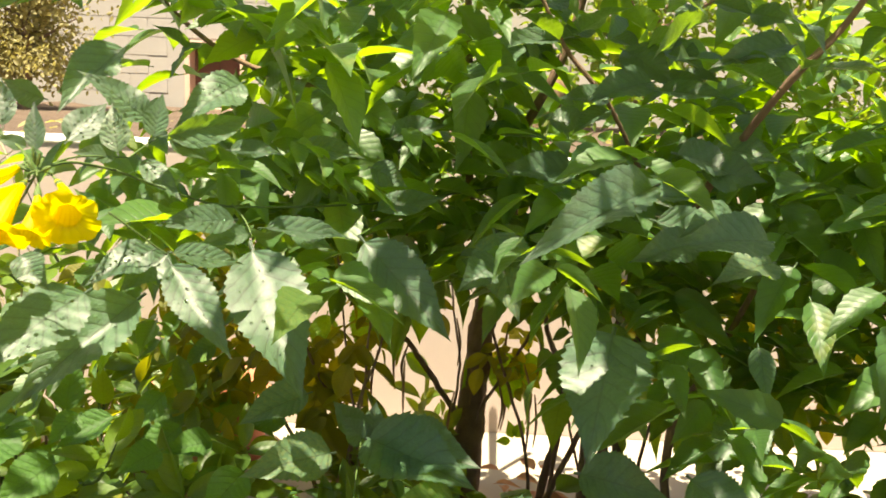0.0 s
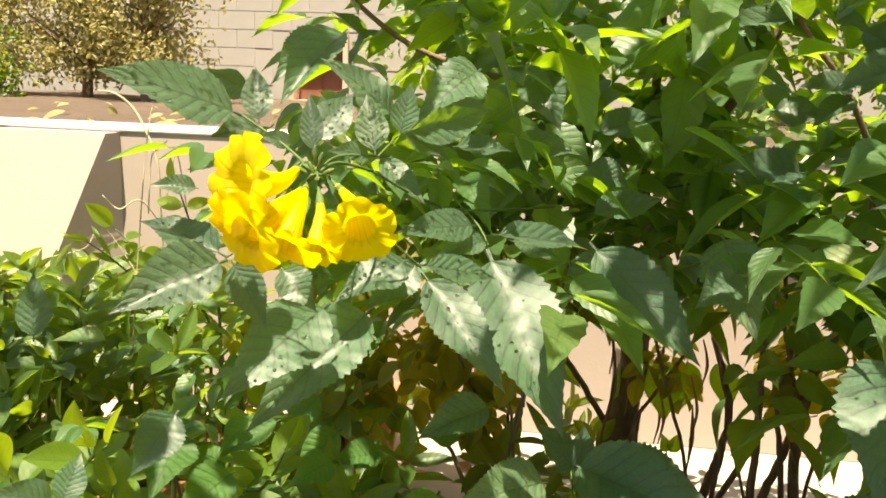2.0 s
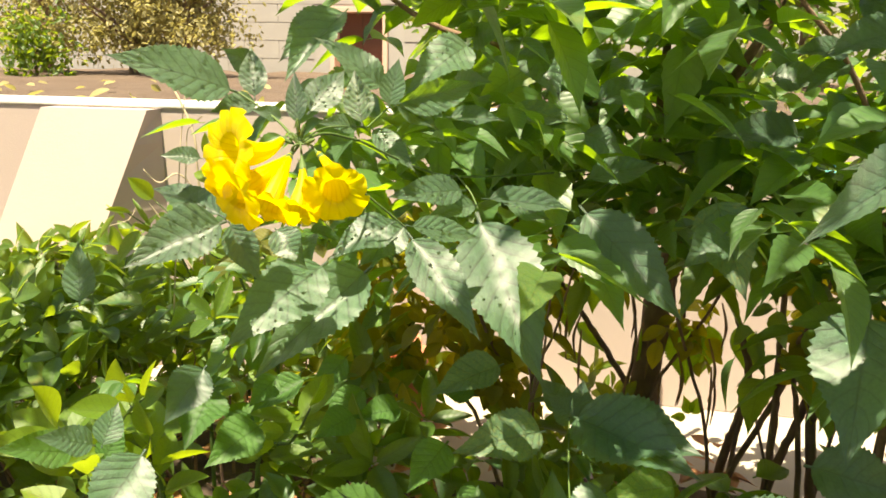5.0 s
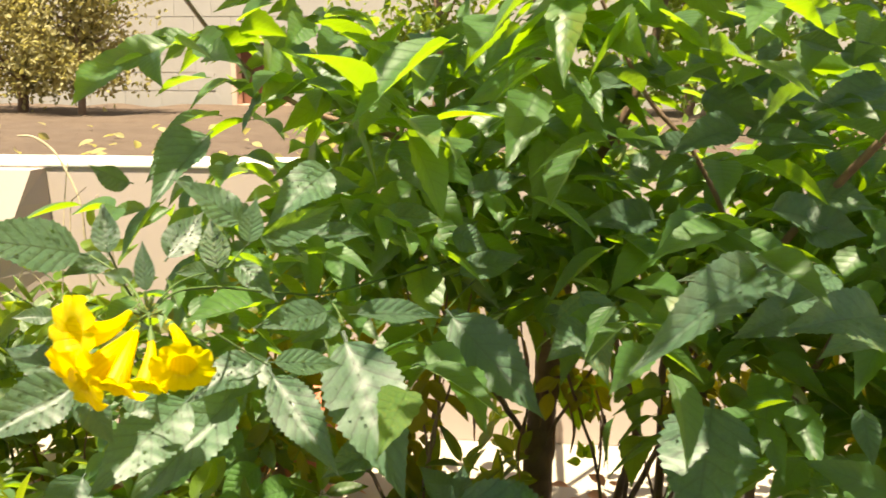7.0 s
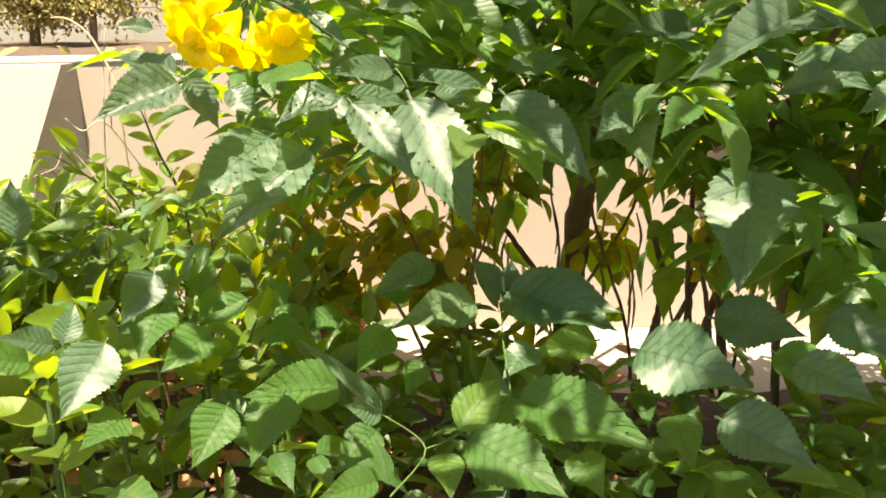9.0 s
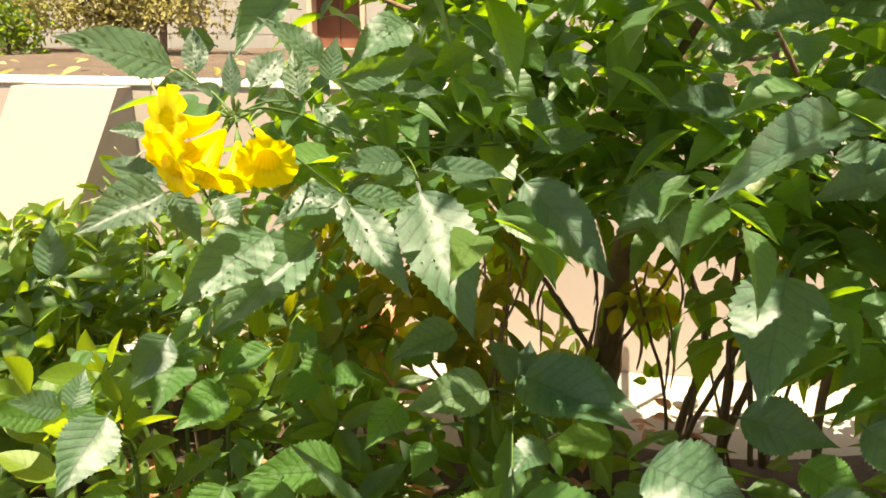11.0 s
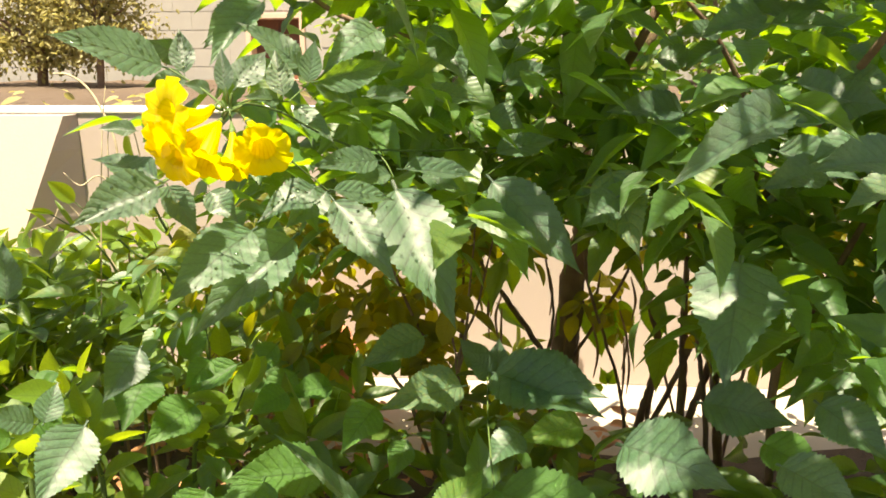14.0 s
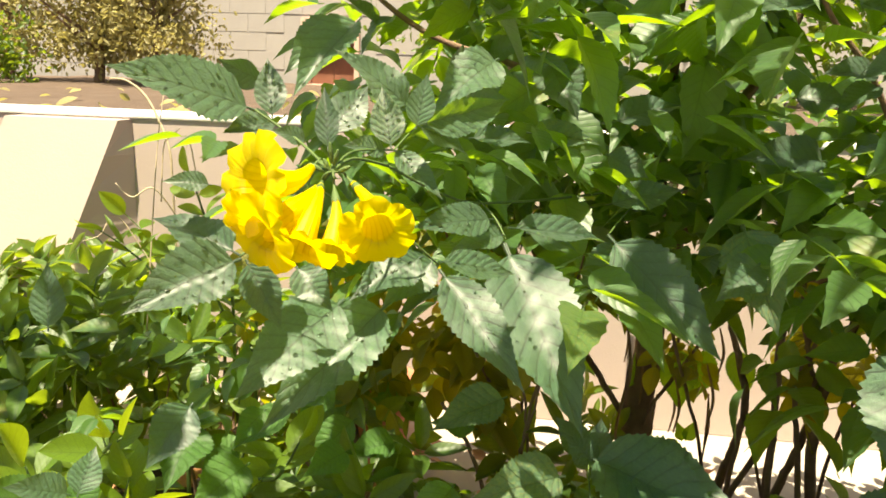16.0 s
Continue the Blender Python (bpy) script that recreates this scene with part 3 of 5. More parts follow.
leaflet((-0.153, 1.408, 1.134), (-0.221, 1.402, 1.150), 0.044, (0.22, -0.61, 0.76), 3, 0)
leaflet((-0.275, 1.433, 1.089), (-0.337, 1.375, 1.099), 0.048, (0.46, -0.35, 0.82), 0, 0)
leaflet((-0.106, 2.080, 1.180), (-0.118, 2.007, 1.044), 0.077, (0.32, -0.85, 0.43), 1, 0)
leaflet((-0.059, 2.080, 1.144), (-0.034, 2.020, 1.034), 0.063, (-0.10, -0.88, 0.47), 0, 0)
leaflet((0.004, 2.080, 1.173), (0.019, 2.024, 1.083), 0.057, (0.30, -0.79, 0.54), 2, 0)
leaflet((0.211, 2.080, 1.065), (0.233, 2.014, 0.939), 0.079, (0.11, -0.87, 0.47), 3, 0)
leaflet((0.274, 2.080, 1.068), (0.274, 2.051, 0.945), 0.065, (0.33, -0.92, 0.22), 1, 0)
leaflet((0.172, 2.080, 1.057), (0.120, 2.018, 0.983), 0.057, (0.16, -0.81, 0.57), 0, 0)
leaflet((0.337, 2.080, 1.070), (0.362, 2.017, 0.964), 0.063, (0.09, -0.84, 0.53), 2, 0)
leaflet((-0.207, 2.080, 1.136), (-0.216, 2.015, 1.035), 0.064, (0.13, -0.84, 0.53), 3, 0)
leaflet((-0.283, 2.080, 1.119), (-0.284, 2.017, 1.031), 0.053, (0.41, -0.74, 0.53), 1, 0)
leaflet((0.575, 1.855, 1.081), (0.622, 1.787, 0.989), 0.077, (0.06, -0.79, 0.61), 0, 0)
leaflet((0.248, 2.071, 0.842), (0.236, 2.080, 0.887), 0.028, (0.17, -0.96, 0.24), 1, 0)
leaflet((0.253, 2.067, 0.845), (0.271, 2.080, 0.889), 0.030, (0.05, -0.97, 0.26), 2, 0)
leaflet((0.245, 2.080, 0.833), (0.207, 2.074, 0.833), 0.021, (0.12, -0.90, 0.42), 3, 0)
leaflet((-0.024, 2.080, 1.045), (0.055, 2.074, 0.978), 0.045, (0.36, -0.80, 0.48), 0, 0)
leaflet((0.006, 1.437, 1.632), (-0.069, 1.416, 1.645), 0.049, (0.24, -0.32, 0.92), 0, 0)
leaflet((-0.061, 1.603, 1.709), (-0.148, 1.545, 1.692), 0.056, (-0.04, -0.22, 0.97), 1, 0)
leaflet((0.048, 1.564, 1.751), (-0.035, 1.537, 1.734), 0.055, (-0.24, 0.14, 0.96), 2, 0)
leaflet((0.100, 1.469, 1.779), (0.191, 1.424, 1.791), 0.064, (0.03, 0.31, 0.95), 3, 0)
leaflet((-0.004, 1.568, 1.784), (-0.089, 1.519, 1.806), 0.063, (0.03, 0.35, 0.93), 0, 0)
leaflet((-0.203, 1.613, 1.787), (-0.123, 1.556, 1.743), 0.063, (0.45, -0.06, 0.89), 1, 0)
leaflet((-0.327, 1.488, 1.693), (-0.364, 1.443, 1.733), 0.034, (0.17, 0.57, 0.80), 2, 0)
leaflet((-0.349, 1.453, 1.779), (-0.398, 1.404, 1.799), 0.041, (0.02, 0.36, 0.93), 3, 0)
leaflet((-0.365, 1.470, 1.765), (-0.317, 1.444, 1.725), 0.042, (0.66, 0.08, 0.74), 0, 0)
leaflet((-0.302, 1.492, 1.709), (-0.348, 1.430, 1.663), 0.053, (-0.37, -0.36, 0.85), 1, 0)
leaflet((-0.242, 1.539, 1.676), (-0.181, 1.489, 1.620), 0.038, (0.27, -0.56, 0.79), 2, 0)
leaflet((-0.367, 1.402, 1.784), (-0.426, 1.344, 1.760), 0.053, (-0.39, 0.00, 0.92), 3, 0)
leaflet((-0.382, 1.349, 1.774), (-0.449, 1.295, 1.771), 0.047, (-0.19, 0.19, 0.96), 0, 0)
leaflet((0.222, 1.206, 1.716), (0.273, 1.186, 1.757), 0.043, (-0.40, 0.53, 0.75), 1, 0)
leaflet((0.211, 1.256, 1.710), (0.155, 1.241, 1.748), 0.043, (0.45, 0.37, 0.81), 2, 0)
leaflet((0.290, 1.325, 1.633), (0.234, 1.288, 1.608), 0.034, (-0.14, -0.40, 0.91), 0, 0)
leaflet((0.334, 1.332, 1.553), (0.255, 1.282, 1.574), 0.048, (0.32, -0.12, 0.94), 1, 0)
leaflet((0.449, 1.174, 1.662), (0.388, 1.157, 1.693), 0.043, (0.34, 0.34, 0.88), 2, 0)
leaflet((0.459, 1.157, 1.681), (0.500, 1.124, 1.710), 0.036, (-0.25, 0.44, 0.86), 3, 0)

# leaves that stand out one by one
leaflet((-0.240, 0.805, 1.605), (-0.293, 0.740, 1.633), 0.038, (0.42, -0.64, 0.64), 4, 1)
leaflet((-0.237, 0.825, 1.599), (-0.245, 0.839, 1.638), 0.019, (0.36, -0.86, 0.37), 4, 1)
leaflet((-0.234, 0.825, 1.597), (-0.256, 0.796, 1.595), 0.018, (0.48, -0.43, 0.77), 0, 1)
leaflet((-0.186, 0.774, 1.586), (-0.191, 0.783, 1.622), 0.013, (0.28, -0.92, 0.27), 4, 0)
leaflet((-0.214, 0.868, 1.587), (-0.195, 0.905, 1.623), 0.027, (0.35, -0.74, 0.58), 4, 1)
leaflet((-0.173, 0.941, 1.603), (-0.217, 0.910, 1.649), 0.031, (0.69, -0.69, 0.20), 1, 1)
leaflet((-0.271, 1.104, 1.672), (-0.300, 1.036, 1.635), 0.044, (0.56, -0.56, 0.61), 1, 0)
leaflet((-0.170, 0.864, 1.580), (-0.180, 0.877, 1.622), 0.022, (0.23, -0.91, 0.34), 4, 1)
leaflet((-0.166, 0.940, 1.592), (-0.097, 1.008, 1.609), 0.027, (0.71, -0.68, -0.18), 0, 0)
leaflet((-0.164, 0.919, 1.590), (-0.157, 0.924, 1.631), 0.020, (0.19, -0.98, 0.10), 2, 0)
leaflet((-0.186, 0.942, 1.573), (-0.143, 0.928, 1.540), 0.021, (0.19, -0.78, 0.59), 4, 1)
leaflet((-0.172, 0.969, 1.590), (-0.130, 0.976, 1.571), 0.023, (0.37, -0.75, 0.55), 0, 1)
leaflet((-0.175, 0.873, 1.578), (-0.196, 0.846, 1.585), 0.015, (0.71, -0.44, 0.55), 0, 0)
leaflet((-0.209, 0.807, 1.588), (-0.225, 0.793, 1.596), 0.011, (0.70, -0.57, 0.43), 0, 0)
leaflet((-0.346, 1.100, 1.617), (-0.393, 1.089, 1.635), 0.031, (0.11, -0.94, -0.33), 0, 0)
leaflet((-0.271, 0.810, 1.558), (-0.295, 0.794, 1.563), 0.013, (0.54, -0.58, 0.61), 0, 0)
leaflet((-0.240, 0.777, 1.523), (-0.305, 0.791, 1.548), 0.028, (0.16, -0.63, 0.76), 1, 0)
leaflet((-0.239, 0.777, 1.521), (-0.284, 0.723, 1.502), 0.036, (0.45, -0.60, 0.66), 2, 0)
leaflet((-0.229, 0.759, 1.525), (-0.205, 0.751, 1.488), 0.021, (0.32, -0.86, 0.40), 2, 0)
leaflet((-0.211, 0.791, 1.515), (-0.184, 0.774, 1.497), 0.022, (0.07, -0.69, 0.72), 1, 0)
leaflet((-0.209, 0.895, 1.466), (-0.253, 0.795, 1.428), 0.050, (0.41, -0.47, 0.78), 4, 1)
leaflet((-0.189, 0.957, 1.448), (-0.258, 0.847, 1.381), 0.052, (0.32, -0.63, 0.70), 2, 0)
leaflet((-0.144, 0.903, 1.499), (-0.174, 0.865, 1.475), 0.030, (0.27, -0.66, 0.70), 0, 0)
leaflet((-0.150, 0.887, 1.504), (-0.190, 0.841, 1.488), 0.032, (0.38, -0.58, 0.72), 1, 0)
leaflet((-0.110, 0.985, 1.516), (-0.163, 0.920, 1.521), 0.029, (0.61, -0.45, 0.65), 4, 1)
leaflet((-0.139, 0.879, 1.503), (-0.083, 0.918, 1.490), 0.023, (0.54, -0.58, 0.62), 4, 1)
leaflet((-0.101, 0.994, 1.502), (-0.138, 0.950, 1.499), 0.021, (0.47, -0.45, 0.76), 0, 0)
leaflet((-0.137, 0.873, 1.499), (-0.071, 0.822, 1.437), 0.035, (0.06, -0.74, 0.67), 4, 1)
leaflet((-0.101, 0.987, 1.496), (-0.029, 0.885, 1.382), 0.069, (0.03, -0.74, 0.67), 4, 1)
leaflet((-0.100, 1.015, 1.504), (-0.005, 1.070, 1.493), 0.030, (0.42, -0.60, 0.68), 0, 1)
leaflet((-0.087, 1.086, 1.487), (-0.036, 1.096, 1.475), 0.030, (0.28, -0.71, 0.64), 0, 0)
leaflet((-0.012, 1.095, 1.488), (0.094, 1.034, 1.395), 0.062, (-0.01, -0.84, 0.54), 4, 1)
leaflet((0.012, 1.158, 1.448), (0.047, 1.128, 1.414), 0.030, (-0.05, -0.78, 0.63), 0, 0)
leaflet((0.015, 1.211, 1.452), (-0.033, 1.160, 1.419), 0.042, (0.19, -0.67, 0.72), 1, 0)
leaflet((0.139, 1.238, 1.481), (0.167, 1.150, 1.393), 0.069, (-0.19, -0.72, 0.66), 1, 0)
leaflet((0.108, 1.268, 1.451), (0.119, 1.247, 1.419), 0.024, (-0.11, -0.84, 0.53), 0, 0)
leaflet((-0.010, 1.196, 1.500), (0.080, 1.250, 1.520), 0.037, (0.26, -0.69, 0.68), 4, 0)
leaflet((-0.005, 1.287, 1.582), (0.078, 1.315, 1.611), 0.042, (0.09, -0.83, 0.55), 0, 1)
leaflet((-0.084, 1.288, 1.652), (-0.043, 1.241, 1.589), 0.053, (-0.07, -0.82, 0.57), 2, 1)
leaflet((-0.096, 1.176, 1.574), (-0.014, 1.199, 1.569), 0.035, (0.24, -0.75, 0.62), 0, 1)
leaflet((-0.015, 1.196, 1.554), (0.034, 1.189, 1.535), 0.032, (0.06, -0.87, 0.49), 1, 0)
leaflet((0.026, 1.493, 1.701), (-0.049, 1.412, 1.681), 0.038, (0.45, -0.58, 0.68), 0, 0)
leaflet((0.152, 1.437, 1.725), (0.147, 1.368, 1.669), 0.054, (-0.10, -0.62, 0.78), 1, 0)
leaflet((0.260, 1.376, 1.541), (0.145, 1.292, 1.557), 0.047, (0.50, -0.57, 0.65), 0, 0)
leaflet((-0.140, 1.044, 1.576), (-0.083, 1.067, 1.577), 0.024, (0.29, -0.72, 0.63), 0, 1)
leaflet((0.290, 1.341, 1.644), (0.220, 1.280, 1.652), 0.032, (0.50, -0.48, 0.72), 0, 1)
leaflet((-0.000, 1.159, 1.221), (-0.035, 1.146, 1.260), 0.032, (0.51, -0.84, 0.18), 4, 0)
leaflet((0.001, 1.170, 1.219), (0.003, 1.185, 1.266), 0.030, (-0.03, -0.95, 0.32), 4, 0)
leaflet((0.003, 1.149, 1.221), (0.017, 1.122, 1.199), 0.021, (-0.03, -0.62, 0.78), 0, 0)
leaflet((0.008, 1.151, 1.224), (0.131, 1.093, 1.236), 0.082, (-0.32, -0.51, 0.80), 2, 1)
leaflet((-0.520, 1.285, 1.164), (-0.514, 1.183, 1.128), 0.067, (0.36, -0.29, 0.89), 1, 0)
leaflet((-0.600, 1.307, 1.137), (-0.500, 1.336, 1.154), 0.042, (0.07, -0.67, 0.74), 0, 0)
leaflet((-0.607, 1.134, 1.109), (-0.587, 1.163, 1.156), 0.035, (0.41, -0.84, 0.34), 4, 0)
leaflet((-0.602, 1.082, 1.152), (-0.635, 1.000, 1.201), 0.044, (0.83, -0.00, 0.55), 0, 0)
leaflet((-0.429, 1.243, 1.135), (-0.467, 1.152, 1.120), 0.060, (0.44, -0.32, 0.84), 0, 0)
leaflet((-0.330, 1.358, 1.107), (-0.371, 1.291, 1.103), 0.048, (0.46, -0.33, 0.83), 0, 0)
leaflet((-0.447, 1.349, 1.162), (-0.473, 1.297, 1.136), 0.040, (0.45, -0.57, 0.69), 1, 0)
leaflet((-0.844, 1.447, 1.212), (-0.859, 1.479, 1.320), 0.050, (0.55, -0.77, 0.30), 4, 0)
leaflet((-0.041, 0.856, 1.192), (0.054, 0.790, 1.175), 0.059, (-0.18, -0.48, 0.86), 4, 0)
leaflet((0.001, 0.960, 1.179), (0.143, 0.859, 1.184), 0.072, (-0.34, -0.43, 0.84), 2, 1)
leaflet((-0.048, 0.873, 1.181), (-0.004, 0.920, 1.227), 0.043, (0.08, -0.73, 0.68), 0, 0)
leaflet((0.005, 0.952, 1.186), (-0.004, 0.909, 1.170), 0.029, (0.13, -0.37, 0.92), 1, 0)
leaflet((-0.056, 0.832, 1.187), (-0.045, 0.783, 1.174), 0.031, (0.01, -0.26, 0.97), 0, 0)
leaflet((-0.113, 0.854, 1.210), (-0.142, 0.832, 1.232), 0.025, (0.72, -0.51, 0.46), 0, 0)
leaflet((-0.111, 0.854, 1.209), (-0.187, 0.842, 1.294), 0.014, (0.59, -0.69, 0.43), 2, 0)
leaflet((-0.101, 0.802, 1.169), (-0.117, 0.827, 1.204), 0.016, (0.15, -0.78, 0.61), 2, 0)
leaflet((-0.130, 0.922, 1.160), (-0.164, 0.864, 1.148), 0.042, (0.33, -0.38, 0.86), 1, 0)
leaflet((-0.108, 0.794, 1.180), (-0.146, 0.739, 1.199), 0.028, (0.62, -0.16, 0.77), 0, 0)
leaflet((-0.011, 1.161, 1.230), (0.125, 1.066, 1.224), 0.086, (-0.30, -0.49, 0.82), 2, 1)
leaflet((0.109, 1.089, 1.194), (0.029, 1.041, 1.199), 0.042, (0.39, -0.57, 0.73), 0, 0)
leaflet((-0.011, 1.171, 1.229), (-0.046, 1.164, 1.271), 0.033, (0.39, -0.90, 0.17), 4, 0)
leaflet((-0.034, 1.116, 1.228), (-0.122, 1.037, 1.238), 0.055, (0.48, -0.43, 0.76), 0, 0)
leaflet((-0.155, 1.174, 1.174), (-0.190, 1.107, 1.144), 0.050, (0.30, -0.51, 0.81), 1, 0)
leaflet((-0.107, 1.110, 1.156), (-0.122, 1.064, 1.130), 0.033, (0.21, -0.52, 0.83), 0, 0)
leaflet((0.032, 1.052, 1.200), (-0.003, 0.996, 1.192), 0.039, (0.32, -0.33, 0.89), 1, 0)
leaflet((-0.428, 0.959, 1.240), (-0.442, 0.873, 1.189), 0.058, (0.43, -0.51, 0.74), 4, 0)
leaflet((-0.511, 1.005, 1.209), (-0.505, 1.034, 1.252), 0.031, (0.52, -0.74, 0.43), 4, 0)
leaflet((-0.447, 1.130, 1.263), (-0.469, 1.062, 1.217), 0.050, (0.41, -0.60, 0.69), 0, 0)
leaflet((-0.523, 1.013, 1.206), (-0.554, 0.964, 1.240), 0.033, (0.83, -0.16, 0.54), 0, 0)
leaflet((-0.407, 0.938, 1.158), (-0.420, 0.871, 1.165), 0.042, (0.57, -0.01, 0.82), 1, 0)
leaflet((-0.305, 0.969, 1.162), (-0.322, 0.896, 1.127), 0.050, (0.33, -0.47, 0.82), 0, 0)
leaflet((-0.190, 1.038, 1.148), (-0.286, 0.966, 1.176), 0.060, (0.53, -0.42, 0.74), 2, 0)
leaflet((-0.238, 0.960, 1.183), (-0.251, 0.874, 1.151), 0.053, (0.30, -0.37, 0.88), 1, 0)
leaflet((0.124, 0.947, 1.242), (0.209, 0.861, 1.257), 0.075, (-0.51, -0.36, 0.78), 1, 0)
leaflet((0.187, 0.862, 1.213), (0.257, 0.796, 1.204), 0.058, (-0.33, -0.46, 0.82), 2, 0)
leaflet((0.156, 0.896, 1.198), (0.166, 0.835, 1.180), 0.039, (-0.18, -0.30, 0.94), 0, 0)
leaflet((0.262, 0.900, 1.251), (0.312, 0.834, 1.249), 0.050, (-0.45, -0.37, 0.81), 0, 0)
leaflet((0.068, 0.897, 1.154), (0.087, 0.839, 1.148), 0.038, (-0.22, -0.17, 0.96), 1, 0)
leaflet((-0.220, 1.309, 1.740), (-0.157, 1.272, 1.696), 0.045, (0.02, -0.76, 0.65), 0, 1)
leaflet((-0.116, 1.030, 1.644), (-0.152, 0.946, 1.612), 0.041, (0.51, -0.49, 0.71), 1, 0)
leaflet((0.232, 1.504, 1.720), (0.161, 1.445, 1.713), 0.045, (0.43, -0.60, 0.67), 0, 1)
leaflet((0.175, 1.471, 1.683), (0.139, 1.433, 1.650), 0.028, (0.19, -0.74, 0.64), 0, 0)
leaflet((0.347, 1.338, 1.671), (0.245, 1.251, 1.651), 0.045, (0.32, -0.56, 0.77), 0, 1)
leaflet((0.211, 1.378, 1.615), (0.271, 1.350, 1.618), 0.040, (-0.35, -0.72, 0.60), 1, 0)
leaflet((0.412, 1.286, 1.590), (0.496, 1.258, 1.584), 0.052, (-0.20, -0.76, 0.61), 0, 1)
leaflet((0.377, 1.216, 1.563), (0.453, 1.187, 1.566), 0.050, (-0.30, -0.72, 0.63), 1, 1)
leaflet((0.350, 1.067, 1.546), (0.209, 1.005, 1.558), 0.025, (0.28, -0.48, 0.83), 0, 0)
leaflet((0.407, 1.033, 1.510), (0.297, 0.964, 1.524), 0.049, (0.40, -0.47, 0.79), 0, 0)
leaflet((0.280, 0.993, 1.566), (0.146, 0.848, 1.522), 0.045, (0.26, -0.50, 0.83), 2, 0)
leaflet((0.267, 1.078, 1.404), (0.225, 0.944, 1.321), 0.087, (-0.01, -0.53, 0.85), 1, 0)
leaflet((0.515, 1.272, 1.247), (0.407, 1.175, 1.192), 0.070, (0.09, -0.57, 0.82), 0, 0)
leaflet((0.450, 1.157, 1.371), (0.454, 1.115, 1.314), 0.028, (-0.33, -0.77, 0.55), 0, 0)
leaflet((0.247, 1.151, 1.201), (0.343, 1.089, 1.212), 0.066, (-0.44, -0.55, 0.71), 1, 0)
leaflet((0.363, 1.092, 1.233), (0.424, 1.019, 1.201), 0.061, (-0.28, -0.58, 0.77), 0, 0)
leaflet((0.301, 1.073, 1.190), (0.355, 1.010, 1.179), 0.051, (-0.37, -0.46, 0.81), 2, 0)
leaflet((0.339, 1.193, 1.586), (0.444, 1.229, 1.567), 0.051, (0.36, -0.75, 0.55), 0, 1)
leaflet((0.397, 1.125, 1.528), (0.327, 1.058, 1.519), 0.037, (0.34, -0.47, 0.81), 1, 1)
leaflet((0.350, 1.090, 1.495), (0.271, 1.026, 1.493), 0.040, (0.39, -0.51, 0.76), 0, 1)
leaflet((0.311, 1.151, 1.512), (0.420, 1.147, 1.481), 0.052, (0.13, -0.83, 0.55), 2, 0)
leaflet((0.437, 1.098, 1.478), (0.358, 1.031, 1.479), 0.046, (0.39, -0.45, 0.80), 1, 0)
leaflet((0.145, 1.166, 1.455), (0.099, 1.113, 1.431), 0.041, (0.28, -0.59, 0.75), 0, 0)
leaflet((0.429, 1.438, 1.821), (0.317, 1.351, 1.805), 0.044, (0.26, -0.48, 0.84), 0, 0)
leaflet((0.514, 1.338, 1.805), (0.376, 1.245, 1.797), 0.048, (0.27, -0.47, 0.84), 1, 0)
leaflet((0.417, 1.367, 1.780), (0.473, 1.341, 1.763), 0.038, (-0.12, -0.72, 0.69), 2, 0)
leaflet((0.421, 1.472, 1.790), (0.386, 1.407, 1.737), 0.031, (-0.05, -0.62, 0.79), 0, 0)
leaflet((0.430, 1.452, 1.791), (0.370, 1.399, 1.797), 0.027, (0.42, -0.37, 0.83), 1, 0)
leaflet((0.313, 1.557, 1.748), (0.367, 1.510, 1.726), 0.037, (-0.21, -0.60, 0.77), 2, 0)
leaflet((0.255, 1.499, 1.789), (0.148, 1.414, 1.778), 0.042, (0.40, -0.59, 0.70), 0, 0)
leaflet((0.231, 1.564, 1.814), (0.164, 1.505, 1.804), 0.026, (0.32, -0.49, 0.81), 1, 0)
leaflet((0.225, 1.552, 1.758), (0.176, 1.519, 1.741), 0.026, (0.15, -0.64, 0.76), 2, 0)
leaflet((0.260, 1.447, 1.734), (0.103, 1.331, 1.709), 0.027, (0.28, -0.55, 0.78), 0, 0)
leaflet((0.388, 1.460, 1.747), (0.395, 1.421, 1.705), 0.024, (-0.12, -0.74, 0.66), 1, 0)
leaflet((0.467, 1.395, 1.702), (0.529, 1.374, 1.714), 0.037, (-0.35, -0.63, 0.69), 0, 0)
leaflet((0.392, 1.406, 1.683), (0.446, 1.364, 1.678), 0.027, (-0.35, -0.54, 0.77), 2, 0)
leaflet((0.345, 1.336, 1.659), (0.442, 1.291, 1.658), 0.037, (-0.32, -0.69, 0.64), 0, 0)
leaflet((0.462, 1.346, 1.763), (0.502, 1.298, 1.757), 0.038, (-0.52, -0.51, 0.68), 1, 0)
leaflet((0.350, 1.381, 1.676), (0.433, 1.336, 1.663), 0.035, (-0.28, -0.70, 0.65), 2, 0)
leaflet((0.518, 1.317, 1.724), (0.396, 1.253, 1.700), 0.038, (0.17, -0.62, 0.77), 0, 0)
leaflet((0.306, 1.388, 1.716), (0.370, 1.325, 1.676), 0.055, (-0.27, -0.70, 0.66), 1, 0)
leaflet((0.373, 1.454, 1.730), (0.433, 1.402, 1.694), 0.047, (-0.17, -0.68, 0.71), 2, 0)
leaflet((0.583, 1.437, 1.697), (0.476, 1.381, 1.697), 0.032, (0.28, -0.54, 0.79), 0, 0)
leaflet((0.291, 1.495, 1.751), (0.199, 1.431, 1.733), 0.039, (0.29, -0.62, 0.73), 1, 0)
leaflet((0.600, 1.835, 1.064), (0.546, 1.768, 0.962), 0.080, (-0.22, -0.76, 0.62), 0, 0)
leaflet((0.626, 1.878, 1.062), (0.649, 1.801, 0.931), 0.075, (-0.27, -0.85, 0.46), 1, 0)
